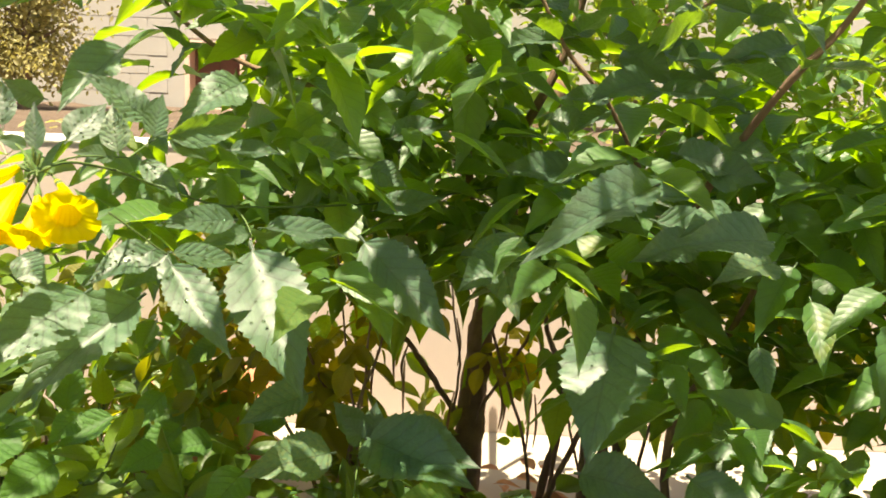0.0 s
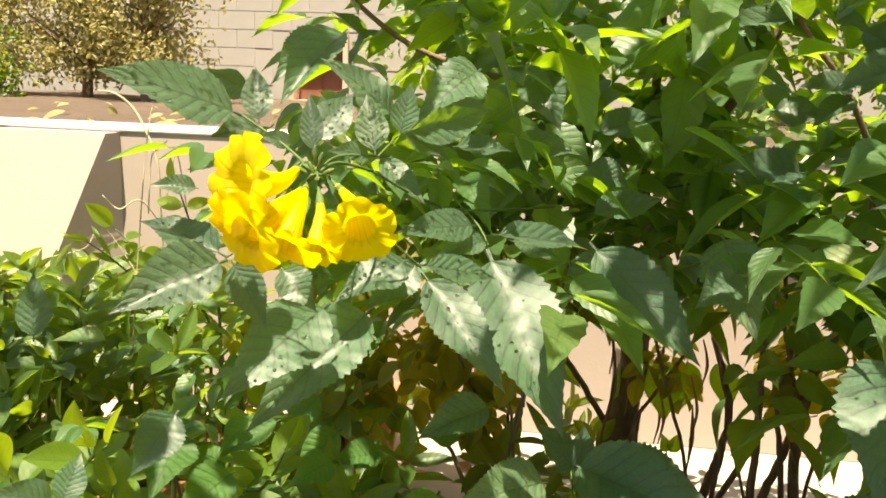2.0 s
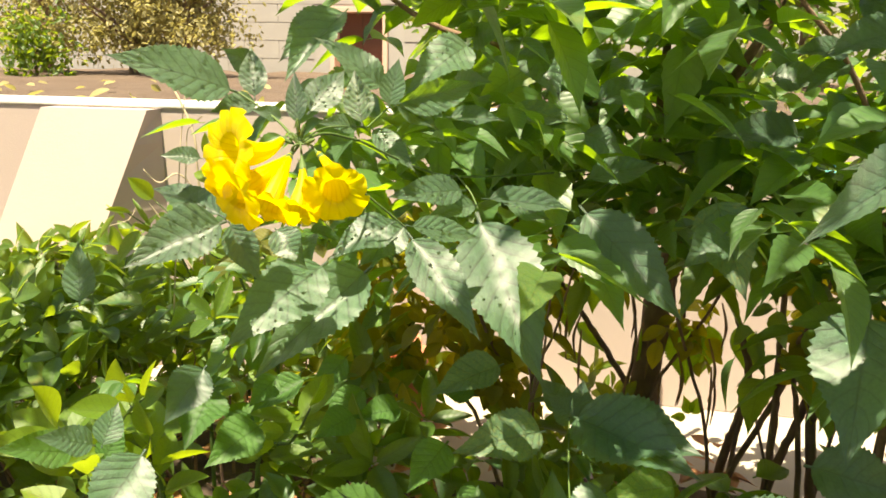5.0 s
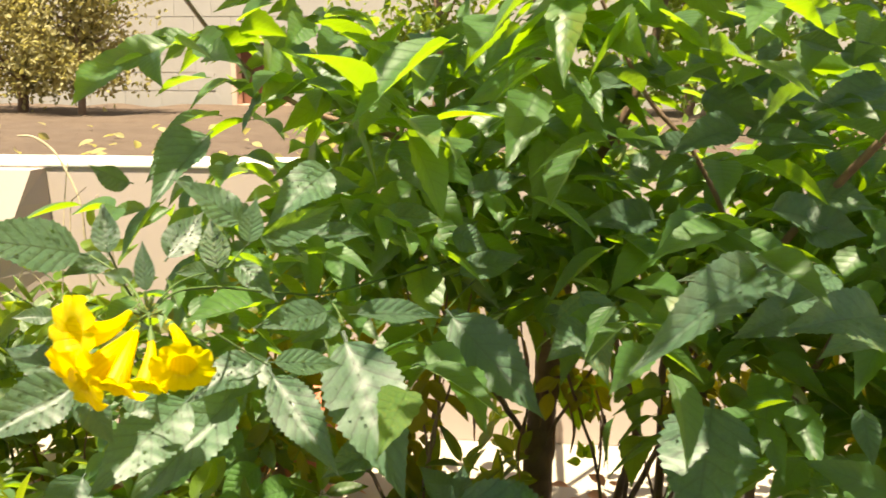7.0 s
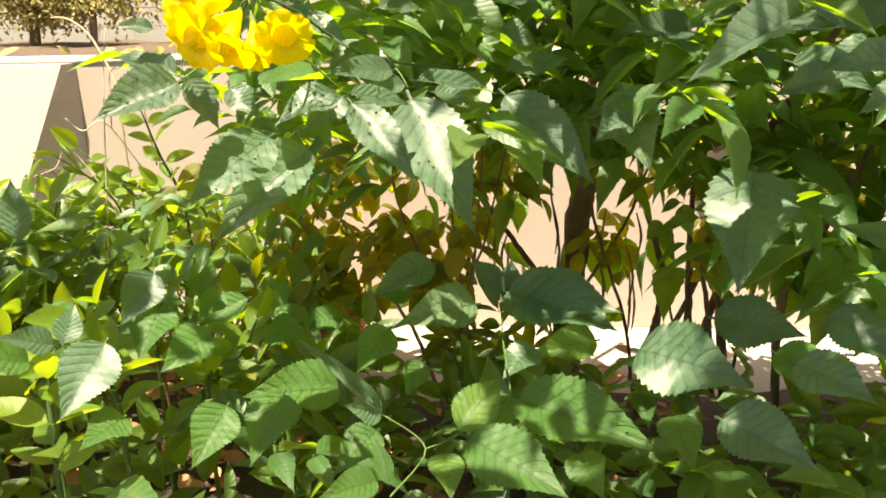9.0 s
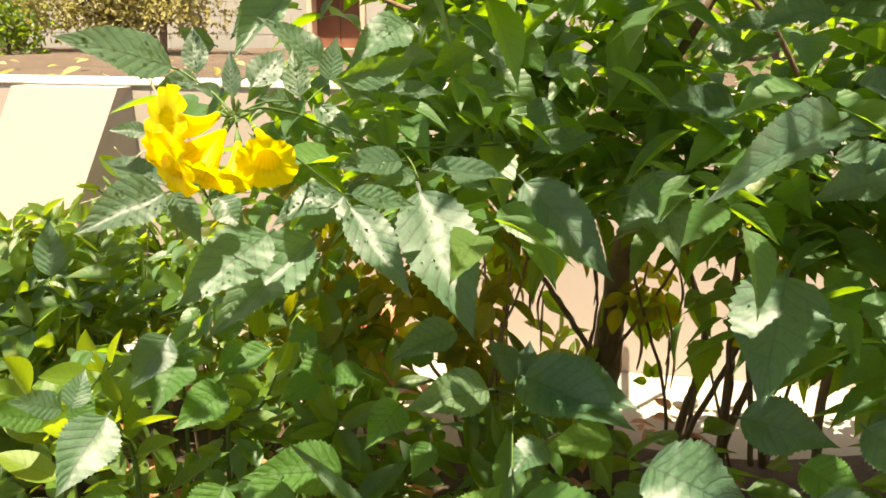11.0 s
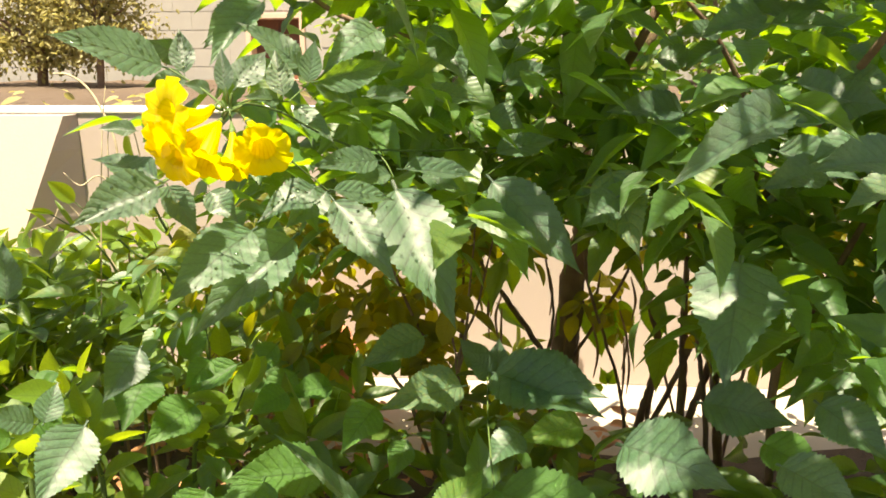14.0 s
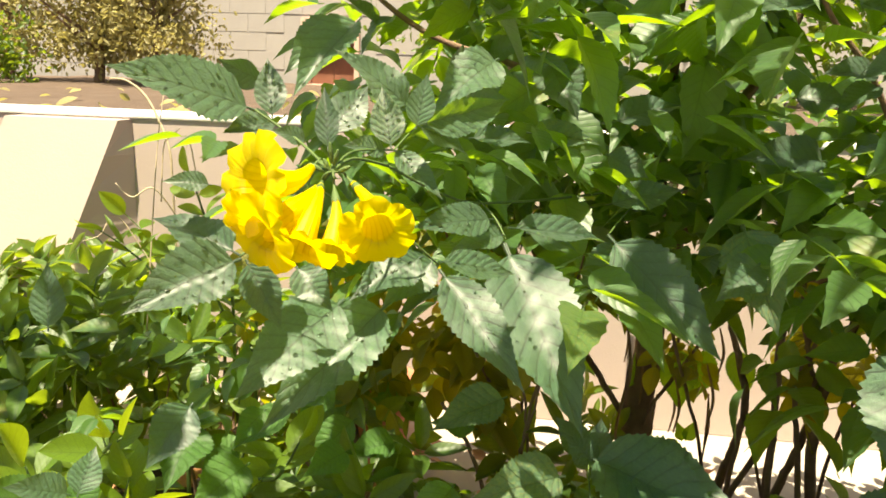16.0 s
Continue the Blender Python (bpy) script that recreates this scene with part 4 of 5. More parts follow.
limb("twig", ((0.1970, 1.7372, 1.4881), (0.0746, 1.5089, 1.4894), (-0.0242, 1.2862, 1.4978), (-0.1186, 1.0363, 1.5209), (-0.1495, 0.9719, 1.5356), (-0.1715, 0.8612, 1.5694)), (0.0022, 0.0020, 0.0016, 0.0013, 0.0012, 0.0010), twig_green, bush, 6)
limb("twig", ((-0.1715, 0.8612, 1.5694), (-0.1810, 0.8097, 1.5787), (-0.1808, 0.7625, 1.5761)), (0.0011, 0.0010, 0.0009), twig_green, bush, 6)
limb("rachis", ((-0.1254, 1.0155, 1.5261), (-0.1097, 1.0049, 1.5121), (-0.1000, 0.9933, 1.4983)), (0.0009, 0.0008, 0.0007), twig_green, bush, 6)
limb("rachis", ((-0.1707, 0.8446, 1.5391), (-0.1537, 0.8591, 1.5205), (-0.1380, 0.8755, 1.5016)), (0.0009, 0.0008, 0.0007), twig_green, bush, 6)
limb("rachis", ((-0.1808, 0.7625, 1.5761), (-0.2131, 0.8011, 1.5891), (-0.2400, 0.8050, 1.6050)), (0.0010, 0.0009, 0.0008), twig_green, bush, 6)
limb("rachis", ((-0.1808, 0.7625, 1.5761), (-0.1868, 0.8299, 1.5808), (-0.1744, 0.8934, 1.5768)), (0.0008, 0.0007, 0.0006), twig_green, bush, 6)
limb("rachis", ((-0.1744, 0.8934, 1.5768), (-0.1700, 0.9167, 1.5853), (-0.1654, 0.9291, 1.5914)), (0.0008, 0.0007, 0.0006), twig_green, bush, 6)
limb("rachis", ((-0.1823, 0.7673, 1.5757), (-0.2184, 0.7952, 1.5409), (-0.2403, 0.7770, 1.5218)), (0.0010, 0.0009, 0.0008), twig_green, bush, 6)
limb("rachis", ((0.0746, 1.5089, 1.4894), (0.0112, 1.1978, 1.4917), (-0.0115, 1.0944, 1.4872)), (0.0008, 0.0008, 0.0007), twig_green, bush, 6)
limb("rachis", ((-0.0754, 0.8580, 1.1744), (-0.0461, 0.8731, 1.1817), (0.0044, 0.9516, 1.1846)), (0.0010, 0.0009, 0.0007), twig_green, bush, 6)
limb("rachis", ((-0.0977, 0.7821, 1.1713), (-0.0743, 0.8491, 1.1795), (-0.1125, 0.8541, 1.2099)), (0.0010, 0.0009, 0.0007), twig_green, bush, 6)
limb("rachis", ((0.0044, 0.9516, 1.1846), (-0.0060, 1.0604, 1.2046), (-0.0104, 1.1612, 1.2311)), (0.0012, 0.0010, 0.0008), twig_green, bush, 6)


# ---- flowers ----
def flower_mesh(seed, openness, way, facing, size):
    """A trumpet flower from the origin: a narrow tube along way that bends and widens to a throat, then five soft lobes that face along facing."""
    r = random.Random(seed)
    rings, around = 24, 50
    length = way.length
    start = (way / length * 1.7 - facing * 0.7).normalized()
    shift = [r.uniform(-0.10, 0.10) for _ in range(5)]
    reach = [r.uniform(0.88, 1.14) for _ in range(5)]
    verts, uvs, faces = [], [], []
    centre, ahead = Vector((0, 0, 0)), start
    side = start.cross(Vector((0.21, 0.34, 0.92))).normalized()
    for i in range(rings + 1):
        s = i / rings
        q = min(1.0, s / 0.6)
        ahead = start.lerp(facing, q * q * (3 - 2 * q)).normalized()
        if 0 < i and s <= 0.6:
            centre = centre + ahead * length * (1 / rings) / 0.6
        side = (side - ahead * side.dot(ahead)).normalized()
        up = ahead.cross(side)
        for k in range(around):
            a = 2 * math.pi * k / around
            lobe, across = int(5 * k / around) % 5, (5 * k / around) % 1.0
            bow = max(0.0, math.sin(math.pi * across)) ** 0.5
            lift = 0.0
            if s <= 0.6:
                rad = 0.0021 + 0.0070 * q**1.25 * (1 + 0.04 * math.cos(5 * a))
            else:
                w = (s - 0.6) / 0.4
                out = (0.0110 + 0.003 * openness) * (0.79 + 0.21 * bow) * reach[lobe]
                rad = 0.0091 + out * (w - 0.12 * w * w)
                lift = 0.0052 * w - 0.0050 * openness * w * w * (0.5 + 0.5 * bow)
                lift += 0.0009 * w * w * math.sin(3 * math.pi * across + seed + 2 * lobe) + 0.0013 * w * w * math.sin(11 * a + seed) + 0.0007 * w * math.sin(23 * a + 2 * seed)
                a += shift[lobe] * w
            verts.append(centre + (side * math.cos(a) + up * math.sin(a)) * rad * size + ahead * lift * size)
            uvs.append((s, k / around))
    for i in range(rings):
        for k in range(around):
            j = (k + 1) % around
            faces.append((i * around + k, i * around + j, (i + 1) * around + j, (i + 1) * around + k))
    return mesh_from("flower", verts, faces, uvs), start


def calyx_mesh():
    verts, faces = [], []
    prof = ((0.0006, -0.012), (0.0008, -0.004), (0.0019, 0.0), (0.0025, 0.003), (0.0026, 0.005))
    for i, (rad, z) in enumerate(prof):
        for k in range(10):
            a = 2 * math.pi * k / 10
            up = 0.0018 * (k % 2) if i == len(prof) - 1 else 0
            verts.append((rad * math.cos(a), rad * math.sin(a), z + up))
    for i in range(len(prof) - 1):
        for k in range(10):
            j = (k + 1) % 10
            faces.append((i * 10 + k, i * 10 + j, (i + 1) * 10 + j, (i + 1) * 10 + k))
    return mesh_from("calyx", verts, faces)


calyx = calyx_mesh()
calyx.materials.append(twig_green)
cluster = part("flower_cluster", tube(((-0.1841, 0.7791, 1.5837), (-0.1802, 0.7626, 1.5761)), (0.0013, 0.0012), 6), twig_green, bush, "cluster of bright yellow trumpet flowers")


def blossom(base, mouth, facing, seed, openness, size=1.0):
    base, mouth, facing = Vector(base), Vector(mouth), Vector(facing).normalized()
    me, start = flower_mesh(seed, openness, mouth - base, facing, size)
    ob = part("flower", me, petal, cluster, "bright yellow trumpet flower")
    ob.location = base
    cup = part("calyx", calyx, None, cluster, "green calyx")
    cup.matrix_basis = Matrix.Translation(base) @ start.to_track_quat("Z", "Y").to_matrix().to_4x4()
    centre = Vector((-0.1802, 0.7626, 1.5761))
    part("stalk", tube((centre, centre.lerp(base, 0.5) + Vector((0, 0, 0.003)), base - start * 0.008), (0.0008, 0.0007, 0.0007), 5), twig_green, cluster)


def bud(base, way, size):
    base, way = Vector(base), Vector(way).normalized()
    prof = ((0.0006, 0.0), (0.0013, 0.25), (0.0015, 0.6), (0.0009, 0.9), (0.0002, 1.0))
    me = tube([base + way * size * z for _, z in prof], [rad for rad, _ in prof], 7)
    part("bud", me, twig_green, cluster, "small green flower bud")


blossom((-0.1706, 0.7701, 1.5692), (-0.1455, 0.7373, 1.5506), (0.3, -0.88, -0.36), 1, 1, 0.95)
blossom((-0.1772, 0.7576, 1.5646), (-0.1719, 0.7354, 1.5387), (-0.05, -0.62, -0.78), 2, 0.6, 0.75)
blossom((-0.1844, 0.7552, 1.5692), (-0.1821, 0.7144, 1.5457), (-0.15, -0.62, -0.76), 3, 1, 0.92)
blossom((-0.1907, 0.7581, 1.5782), (-0.2057, 0.7157, 1.5713), (-0.55, -0.8, 0.18), 4, 1, 1.22)
blossom((-0.1871, 0.7565, 1.5673), (-0.1980, 0.7057, 1.5518), (-0.5, -0.76, -0.4), 5, 1, 1.15)
bud((-0.1815, 0.7624, 1.5761), (-0.4, -0.2, 0.9), 0.008)
bud((-0.1798, 0.7634, 1.5793), (0.3, -0.2, 0.9), 0.01)
bud((-0.1811, 0.7634, 1.5805), (0, -0.2, 1), 0.012)
bud((-0.1770, 0.7632, 1.5762), (0.8, -0.2, 0.4), 0.008)
bud((-0.1840, 0.7619, 1.5760), (-0.8, -0.2, 0.4), 0.01)


# compound leaves of the bush: a stalk with pairs of leaflets and one at the tip
def sprig(root, way, size, pairs, items):
    way = np.asarray(way, float) / np.linalg.norm(way)
    side = np.cross(way, (0, 0, 1))
    side /= np.linalg.norm(side) + 1e-6
    face = np.cross(side, way)
    face = face if face[2] > 0 else -face
    for k in range(pairs + 1):
        place = root + way * size * (0.35 + 0.55 * k)
        for s in ((-1, 1) if k < pairs else (0,)):
            out = way * (0.55 if s else 1.0) + side * s * 0.85 + np.array((0, 0, -0.22)) + nrng.normal(0, 0.15, 3)
            length = size * nrng.uniform(0.75, 1.1) * (1.0 if s else 1.2)
            tip = place + out / np.linalg.norm(out) * length
            base, axes, length = leaf_frame(place, tip, face + nrng.normal(0, 0.28, 3))
            items.append((int(nrng.integers(4)), base, axes, length, length * nrng.uniform(0.32, 0.44)))


def scatter(count, low, high, keep, size, outward, items, pairs=(1, 3)):
    low, high = np.array(low), np.array(high)
    made = 0
    while made < count:
        p = low + nrng.random(3) * (high - low)
        made += 1
        if not keep(p):
            continue
        way = nrng.normal(0, 1.0, 3) * (0.8, 0.6, 0.32) + outward + np.array((0, 0, -0.08))
        sprig(p, way, size * nrng.uniform(0.8, 1.15), int(nrng.integers(pairs[0], pairs[1] + 1)), items)


def canopy(p):
    """Where the crown of the bush has leaves: its left edge leans out with height and depth, its underside is uneven."""
    x, y, z = p
    front = -0.10 - 0.30 * min(1.0, max(0.0, (z - 1.42) / 0.35))
    back = -0.62 + 0.45 * max(0.0, z - 1.5)
    left = (front if y < 1.6 else back) + 0.12 * noise.noise((y * 5, z * 5, 1.7))
    floor = 1.30 + 0.07 * noise.noise((x * 3, y * 3, 0.3)) - 0.13 * min(1.0, max(0.0, (x - 0.28) / 0.25))
    top = (1.70 if x > 0.40 else 1.82) + 0.10 * noise.noise((x * 4, y * 4, 6.0))
    return x > left and floor < z < top and (z > 1.42 or clear(p)) and y < 1.90 - 0.40 * max(0.0, z - 1.45) and noise.noise((x * 3.4, y * 3.4, z * 3.4)) > (0.02 if x - 0.42 * (z - 1.65) > 0.42 and z > 1.64 else -0.34)


# openings between the stems, placed to fit the camera's view of the sunlit yard: x, z and half width where they end at
# the garden wall
OPENINGS = ((0.15, 0.91, 0.065), (0.16, 1.04, 0.057), (0.00, 0.91, 0.089), (0.32, 0.73, 0.083), (0.38, 0.79, 0.066), (0.46, 0.66, 0.077), (0.56, 0.65, 0.083), (0.55, 0.81, 0.064), (0.73, 0.71, 0.083), (0.85, 0.65, 0.080), (0.91, 0.76, 0.071), (0.97, 0.70, 0.072), (0.04, 1.03, 0.048), (-0.41, 0.82, 0.060))


def clear(p):
    """Whether a place lies beside the openings, cones that widen from the camera's usual place towards the wall."""
    far = (p[1] - 0.26) / 2.14
    return all(math.hypot(p[0] - 0.02 - (x - 0.02) * far, p[2] - 1.61 - (z - 1.61) * far) > wide * far + 0.025 for x, z, wide in OPENINGS)


level = np.array((0.0, -0.12, 0.0))
crown = []
scatter(270, (-0.5, 1.14, 1.15), (1.1, 1.5, 1.95), canopy, 0.10, level, crown)
scatter(820, (-0.62, 1.5, 1.1), (1.2, 1.88, 2.0), canopy, 0.10, level, crown)


# boughs to the right, and unseen sprigs added overhead to cast shade
def lean(p):
    return p[0] - 0.42 * (p[2] - 1.65) + 0.05 * noise.noise((p[1] * 6, p[2] * 6, 3.1))


scatter(44, (-0.1, 1.02, 1.79), (0.85, 1.8, 1.96), lambda p: -0.10 < lean(p) < 0.42, 0.10, level, crown)
# from z 2.08 up the sprigs stay out of view and only shade
scatter(27, (-0.2, 0.42, 2.08), (0.4, 0.85, 2.4), lambda p: math.hypot(p[0] + 0.25, p[1] - 0.54) > 0.20, 0.085, level, crown)
scatter(85, (0.10, 0.36, 2.08), (0.8, 0.70, 2.5), lambda p: p[0] > 0.16, 0.09, level, crown)
scatter(45, (0.30, 0.40, 2.08), (0.8, 0.75, 2.4), lambda p: True, 0.09, level, crown)
scatter(42, (0.20, 1.05, 2.08), (0.72, 1.35, 2.5), lambda p: True, 0.095, level, crown)
scatter(30, (0.0, 1.0, 2.1), (0.6, 1.5, 2.4), lambda p: True, 0.095, level, crown)
scatter(90, (0.30, 0.5, 1.2), (1.2, 1.25, 1.74), lambda p: p[0] > 0.14 + 0.50 * p[1] and clear(p), 0.10, level, crown)
scatter(90, (0.55, 1.2, 1.5), (1.3, 1.9, 1.92), lambda p: p[0] > 0.30 * p[1], 0.10, level, crown)
scatter(70, (0.5, 1.35, 1.50), (1.5, 1.75, 1.72), lambda p: True, 0.10, level, crown)
scatter(240, (-0.15, 1.7, 1.24), (1.2, 2.0, 1.62), lambda p: p[2] > 1.30 + 0.06 * noise.noise((p[0] * 4, p[1] * 4, 2.0)), 0.085, level, crown)
# unseen high boughs added to shade the low shrub, with a gap that keeps the flowers lit
scatter(225, (-1.7, 0.85, 2.1), (0.05, 1.75, 2.6), lambda p: math.hypot(p[0] + 0.24, p[1] - 0.56) > 0.30 and (p[0] > -1.1 or p[1] < 1.6) and noise.noise((p[0] * 3.2, p[1] * 3.2, p[2] * 3.2 + 4)) > -0.12, 0.095, level, crown)
# low dark leaves in front
scatter(130, (0.34, 0.95, 0.62), (1.0, 1.45, 0.96), clear, 0.09, np.array((-0.1, -0.3, 0.0)), crown, (1, 2))
scatter(140, (0.78, 1.0, 0.65), (1.4, 1.7, 1.35), lambda p: p[0] > 0.42 + 0.36 * p[1], 0.09, np.array((-0.2, -0.3, -0.1)), crown)
scatter(90, (0.36, 0.9, 0.62), (1.0, 1.3, 0.84), lambda p: True, 0.09, np.array((-0.1, -0.3, 0.0)), crown, (1, 2))
# right flank, in deep shade
scatter(270, (0.3, 1.05, 0.68), (1.5, 1.9, 1.4), lambda p: p[0] > 0.12 + 0.36 * p[1] and clear(p), 0.08, np.array((-0.2, -0.3, -0.1)), crown)


# leaves that hang on the far side of the stems
def hanging(p):
    low = 1.0 + 0.10 * noise.noise((p[0] * 4, p[1] * 4, 5.0))
    return p[2] > low and clear(p) and noise.noise((p[0] * 4.5, p[1] * 3, p[2] * 4.5)) > -0.12


hung = []
scatter(520, (-0.55, 1.86, 0.9), (0.95, 2.2, 1.40), hanging, 0.06, np.array((0.0, -0.1, -0.7)), hung, (1, 2))
scatter(85, (-0.62, 1.7, 0.98), (0.0, 2.1, 1.36), lambda p: clear(p) and noise.noise((p[0] * 5, p[1] * 4, p[2] * 5)) > -0.15, 0.07, np.array((0.0, -0.1, -0.5)), hung, (1, 2))
# small leaves behind the flowers
scatter(34, (-0.32, 1.0, 1.36), (-0.08, 1.3, 1.62), lambda p: True, 0.06, np.array((0.2, -0.05, 0.0)), crown, (1, 2))
scatter(14, (-0.70, 1.2, 1.10), (-0.40, 1.6, 1.28), lambda p: True, 0.055, np.array((-0.5, -0.2, 0.1)), crown, (1, 2))
# low shoots in front
scatter(30, (-0.75, 1.0, 0.78), (0.05, 1.6, 1.06), lambda p: p[2] < 1.30 - 0.22 * p[1] and clear(p), 0.095, np.array((0.0, -0.3, 0.1)), crown, (1, 2))
scatter(40, (-0.25, 1.15, 0.70), (0.28, 1.7, 1.0), clear, 0.085, np.array((0.0, -0.3, 0.2)), crown, (1, 2))
scatter(110, (0.14, 1.0, 0.66), (0.8, 1.6, 1.12), lambda p: p[2] < 1.50 - 0.44 * (p[1] - 0.2) and p[0] > 0.08 + 0.06 * p[1] and clear(p), 0.095, np.array((0.0, -0.3, 0.05)), crown, (1, 2))

near = sorted((i for i in range(len(crown)) if crown[i][1][2] < 1.95), key=lambda i: crown[i][1][1] + 0.3 * abs(crown[i][1][0] - 0.1))[:200]
for i in near:
    number, base, axes, length, width = crown[i]
    set_pose(part("leaf", coarse_mesh[number], None, bush), base, axes, length, width)
chosen = set(near)
tagged(part("foliage", joined("foliage", COARSE, [c for i, c in enumerate(crown) if i not in chosen]), leaf_mass, bush, "dense mass of green toothed leaves"), kind="stuff")


hung = [(number % 3, base, axes, length, 1.35 * width) for number, base, axes, length, width in hung]
tagged(part("hanging_foliage", joined("hanging_foliage", OVATE, hung), olive_mass, bush, "hanging olive leaves with the light behind them"), kind="stuff")


# thin hanging seed pods and slender stems among the limbs
prng = random.Random(17)
for k in range(16):
    x, y, z = prng.uniform(-0.12, 0.30), prng.uniform(1.85, 2.1), prng.uniform(0.95, 1.15)
    size = prng.uniform(0.10, 0.17)
    slant = prng.uniform(-0.02, 0.02)
    limb("seed_pod", ((x, y, z), (x + slant, y, z - size * 0.5), (x + slant * 0.6, y + 0.01, z - size)), (0.0015, 0.0035, 0.0012), dry_pod, bush, 5)
for k in range(5):
    x, y = prng.uniform(-0.35, 0.75), prng.uniform(1.85, 2.1)
    slant = prng.uniform(-0.22, 0.22)
    limb("stem", ((x, y, GROUND - 0.01), (x + slant * 0.3, y, 0.9), (x + slant * 0.9, y - 0.03, 1.15), (x + slant * 1.3, y - 0.12, 1.5)), (0.005, 0.004, 0.0035, 0.002), bark, bush, 6, 0.003)


# ---- low glossy shrub ----
hedge = tagged(new("low_shrub"), "low bushy shrub with small glossy green leaves", "shrub")


def rosette(root, way, size, whorls, items):
    way = np.asarray(way, float) / np.linalg.norm(way)
    side = np.cross(way, (0.2, 0.9, 0.1))
    side /= np.linalg.norm(side)
    other = np.cross(way, side)
    for k in range(whorls):
        place = root + way * size * 0.42 * k
        turn = nrng.uniform(0, 6.28)
        for s in range(4 if k == whorls - 1 else 2):
            a = turn + s * (math.pi / 2 if k == whorls - 1 else math.pi)
            out = side * math.cos(a) + other * math.sin(a) + way * nrng.uniform(0.3, 0.8)
            length = size * nrng.uniform(0.7, 1.15)
            tip = place + out / np.linalg.norm(out) * length
            base, axes, length = leaf_frame(place, tip, way + np.array((0, -0.2, 0.4)) + nrng.normal(0, 0.45, 3))
            items.append((int(nrng.integers(3)), base, axes, length, length * nrng.uniform(0.30, 0.42)))


def hedge_top(x, y):
    return 1.04 - 0.16 * max(0.0, x + 1.0) - 0.06 * (y - 1.8) + 0.07 * noise.noise((x * 4, y * 4, 2.2)) - 0.30 * max(0.0, 1.6 - y)


small = []
made = 0
while made < 1000:
    made += 1
    x, y = nrng.uniform(-2.0, 0.12), nrng.uniform(1.2, 2.42)
    if ((x + 1.0) / 1.25) ** 2 + ((y - 1.8) / 0.66) ** 2 > 1.0 + 0.35 * noise.noise((x * 3, y * 3, 8.0)):
        continue
    top = hedge_top(x, y)
    z = GROUND + 0.04 + (top - GROUND) * (1 - nrng.random() ** 1.4 * 0.85)
    if not clear((x, y, z)) or noise.noise((x * 5, y * 5, z * 5)) < (-0.30 if x < -0.9 else -0.12 if x < -0.8 else 0.06 if x < -0.5 else 0.18):
        continue
    rosette(np.array((x, y, z)), nrng.normal(0, 0.4, 3) + np.array((0, -0.35, 0.8)), 0.09 * nrng.uniform(0.7, 1.3), int(nrng.integers(2, 4)), small)
near = sorted(range(len(small)), key=lambda i: small[i][1][1] - 0.5 * small[i][1][2])[:150]
for i in near:
    number, base, axes, length, width = small[i]
    set_pose(part("leaf", ovate_mesh[number], None, hedge), base, axes, length, width)
chosen = set(near)
tagged(part("foliage", joined("foliage", OVATE, [c for i, c in enumerate(small) if i not in chosen]), hedge_mass, hedge, "mass of small glossy green leaves"), kind="stuff")
srng = random.Random(3)
for k in range(46):
    x, y = srng.uniform(-1.8, -0.3), srng.uniform(1.45, 2.3)
    h = GROUND + (hedge_top(x, y) - GROUND) * srng.uniform(0.7, 0.98)
    fx, fy = x * 0.75 - 0.2 + srng.uniform(-0.1, 0.1), 1.85 + (y - 1.85) * 0.5
    limb("stem", ((fx, fy, GROUND - 0.01), (fx + (x - fx) * 0.4, fy + (y - fy) * 0.3, GROUND + (h - GROUND) * 0.45), (x, y, h)), (0.0045, 0.0035, 0.0015), bark, hedge, 5, 0.004)


def shoot(base, tip, pairs, size, seed):
    """An upright shoot of the low shrub: a stem with pairs of leaves and a leaf at its tip."""
    r = np.random.default_rng(seed)
    base, tip = np.array(base), np.array(tip)
    bend = (base + tip) / 2 + r.normal(0, 0.012, 3)
    limb("stem", (tuple(base - (0, 0, 0.3)), tuple(base), tuple(bend), tuple(tip)), (0.005, 0.004, 0.003, 0.0012), twig_green, hedge, 6)
    for k in range(pairs + 1):
        s = k / pairs
        place = base + (tip - base) * (0.15 + 0.85 * s)
        turn = r.uniform(-0.6, 0.6) + (1.57 if k % 2 else 0)
        for side in ((-1, 1) if k < pairs else (0,)):
            out = np.array((math.cos(turn) * side, math.sin(turn) * side * 0.7, 0.35)) if side else (tip - base) / np.linalg.norm(tip - base)
            out = out + r.normal(0, 0.18, 3)
            end = place + out / np.linalg.norm(out) * size * r.uniform(0.75, 1.1)
            b, axes, length = leaf_frame(place, end, np.array((0.1, -0.6, 0.7)) + r.normal(0, 0.3, 3))
            set_pose(part("leaf", young_mesh[int(r.integers(3))], None, hedge), b, axes, length, length * r.uniform(0.38, 0.5))


limb("dry_twig", ((-1.1372, 2.1544, 1.5941), (-1.0975, 2.1596, 1.5905), (-1.0521, 2.1593, 1.5577), (-1.0178, 2.1528, 1.5038), (-0.9859, 2.1420, 1.4315), (-0.9823, 2.1428, 1.3372), (-0.9897, 2.1691, 1.0818)), (0.002, 0.0026, 0.003, 0.003, 0.003, 0.003, 0.003), twig_pale, hedge, 6)
limb("dry_twig", ((-1.0813, 2.0599, 1.3577), (-1.0408, 2.0593, 1.3268), (-0.9981, 2.0900, 1.3434), (-0.9491, 2.1537, 1.2214)), (0.0015, 0.002, 0.002, 0.002), twig_pale, hedge, 5)
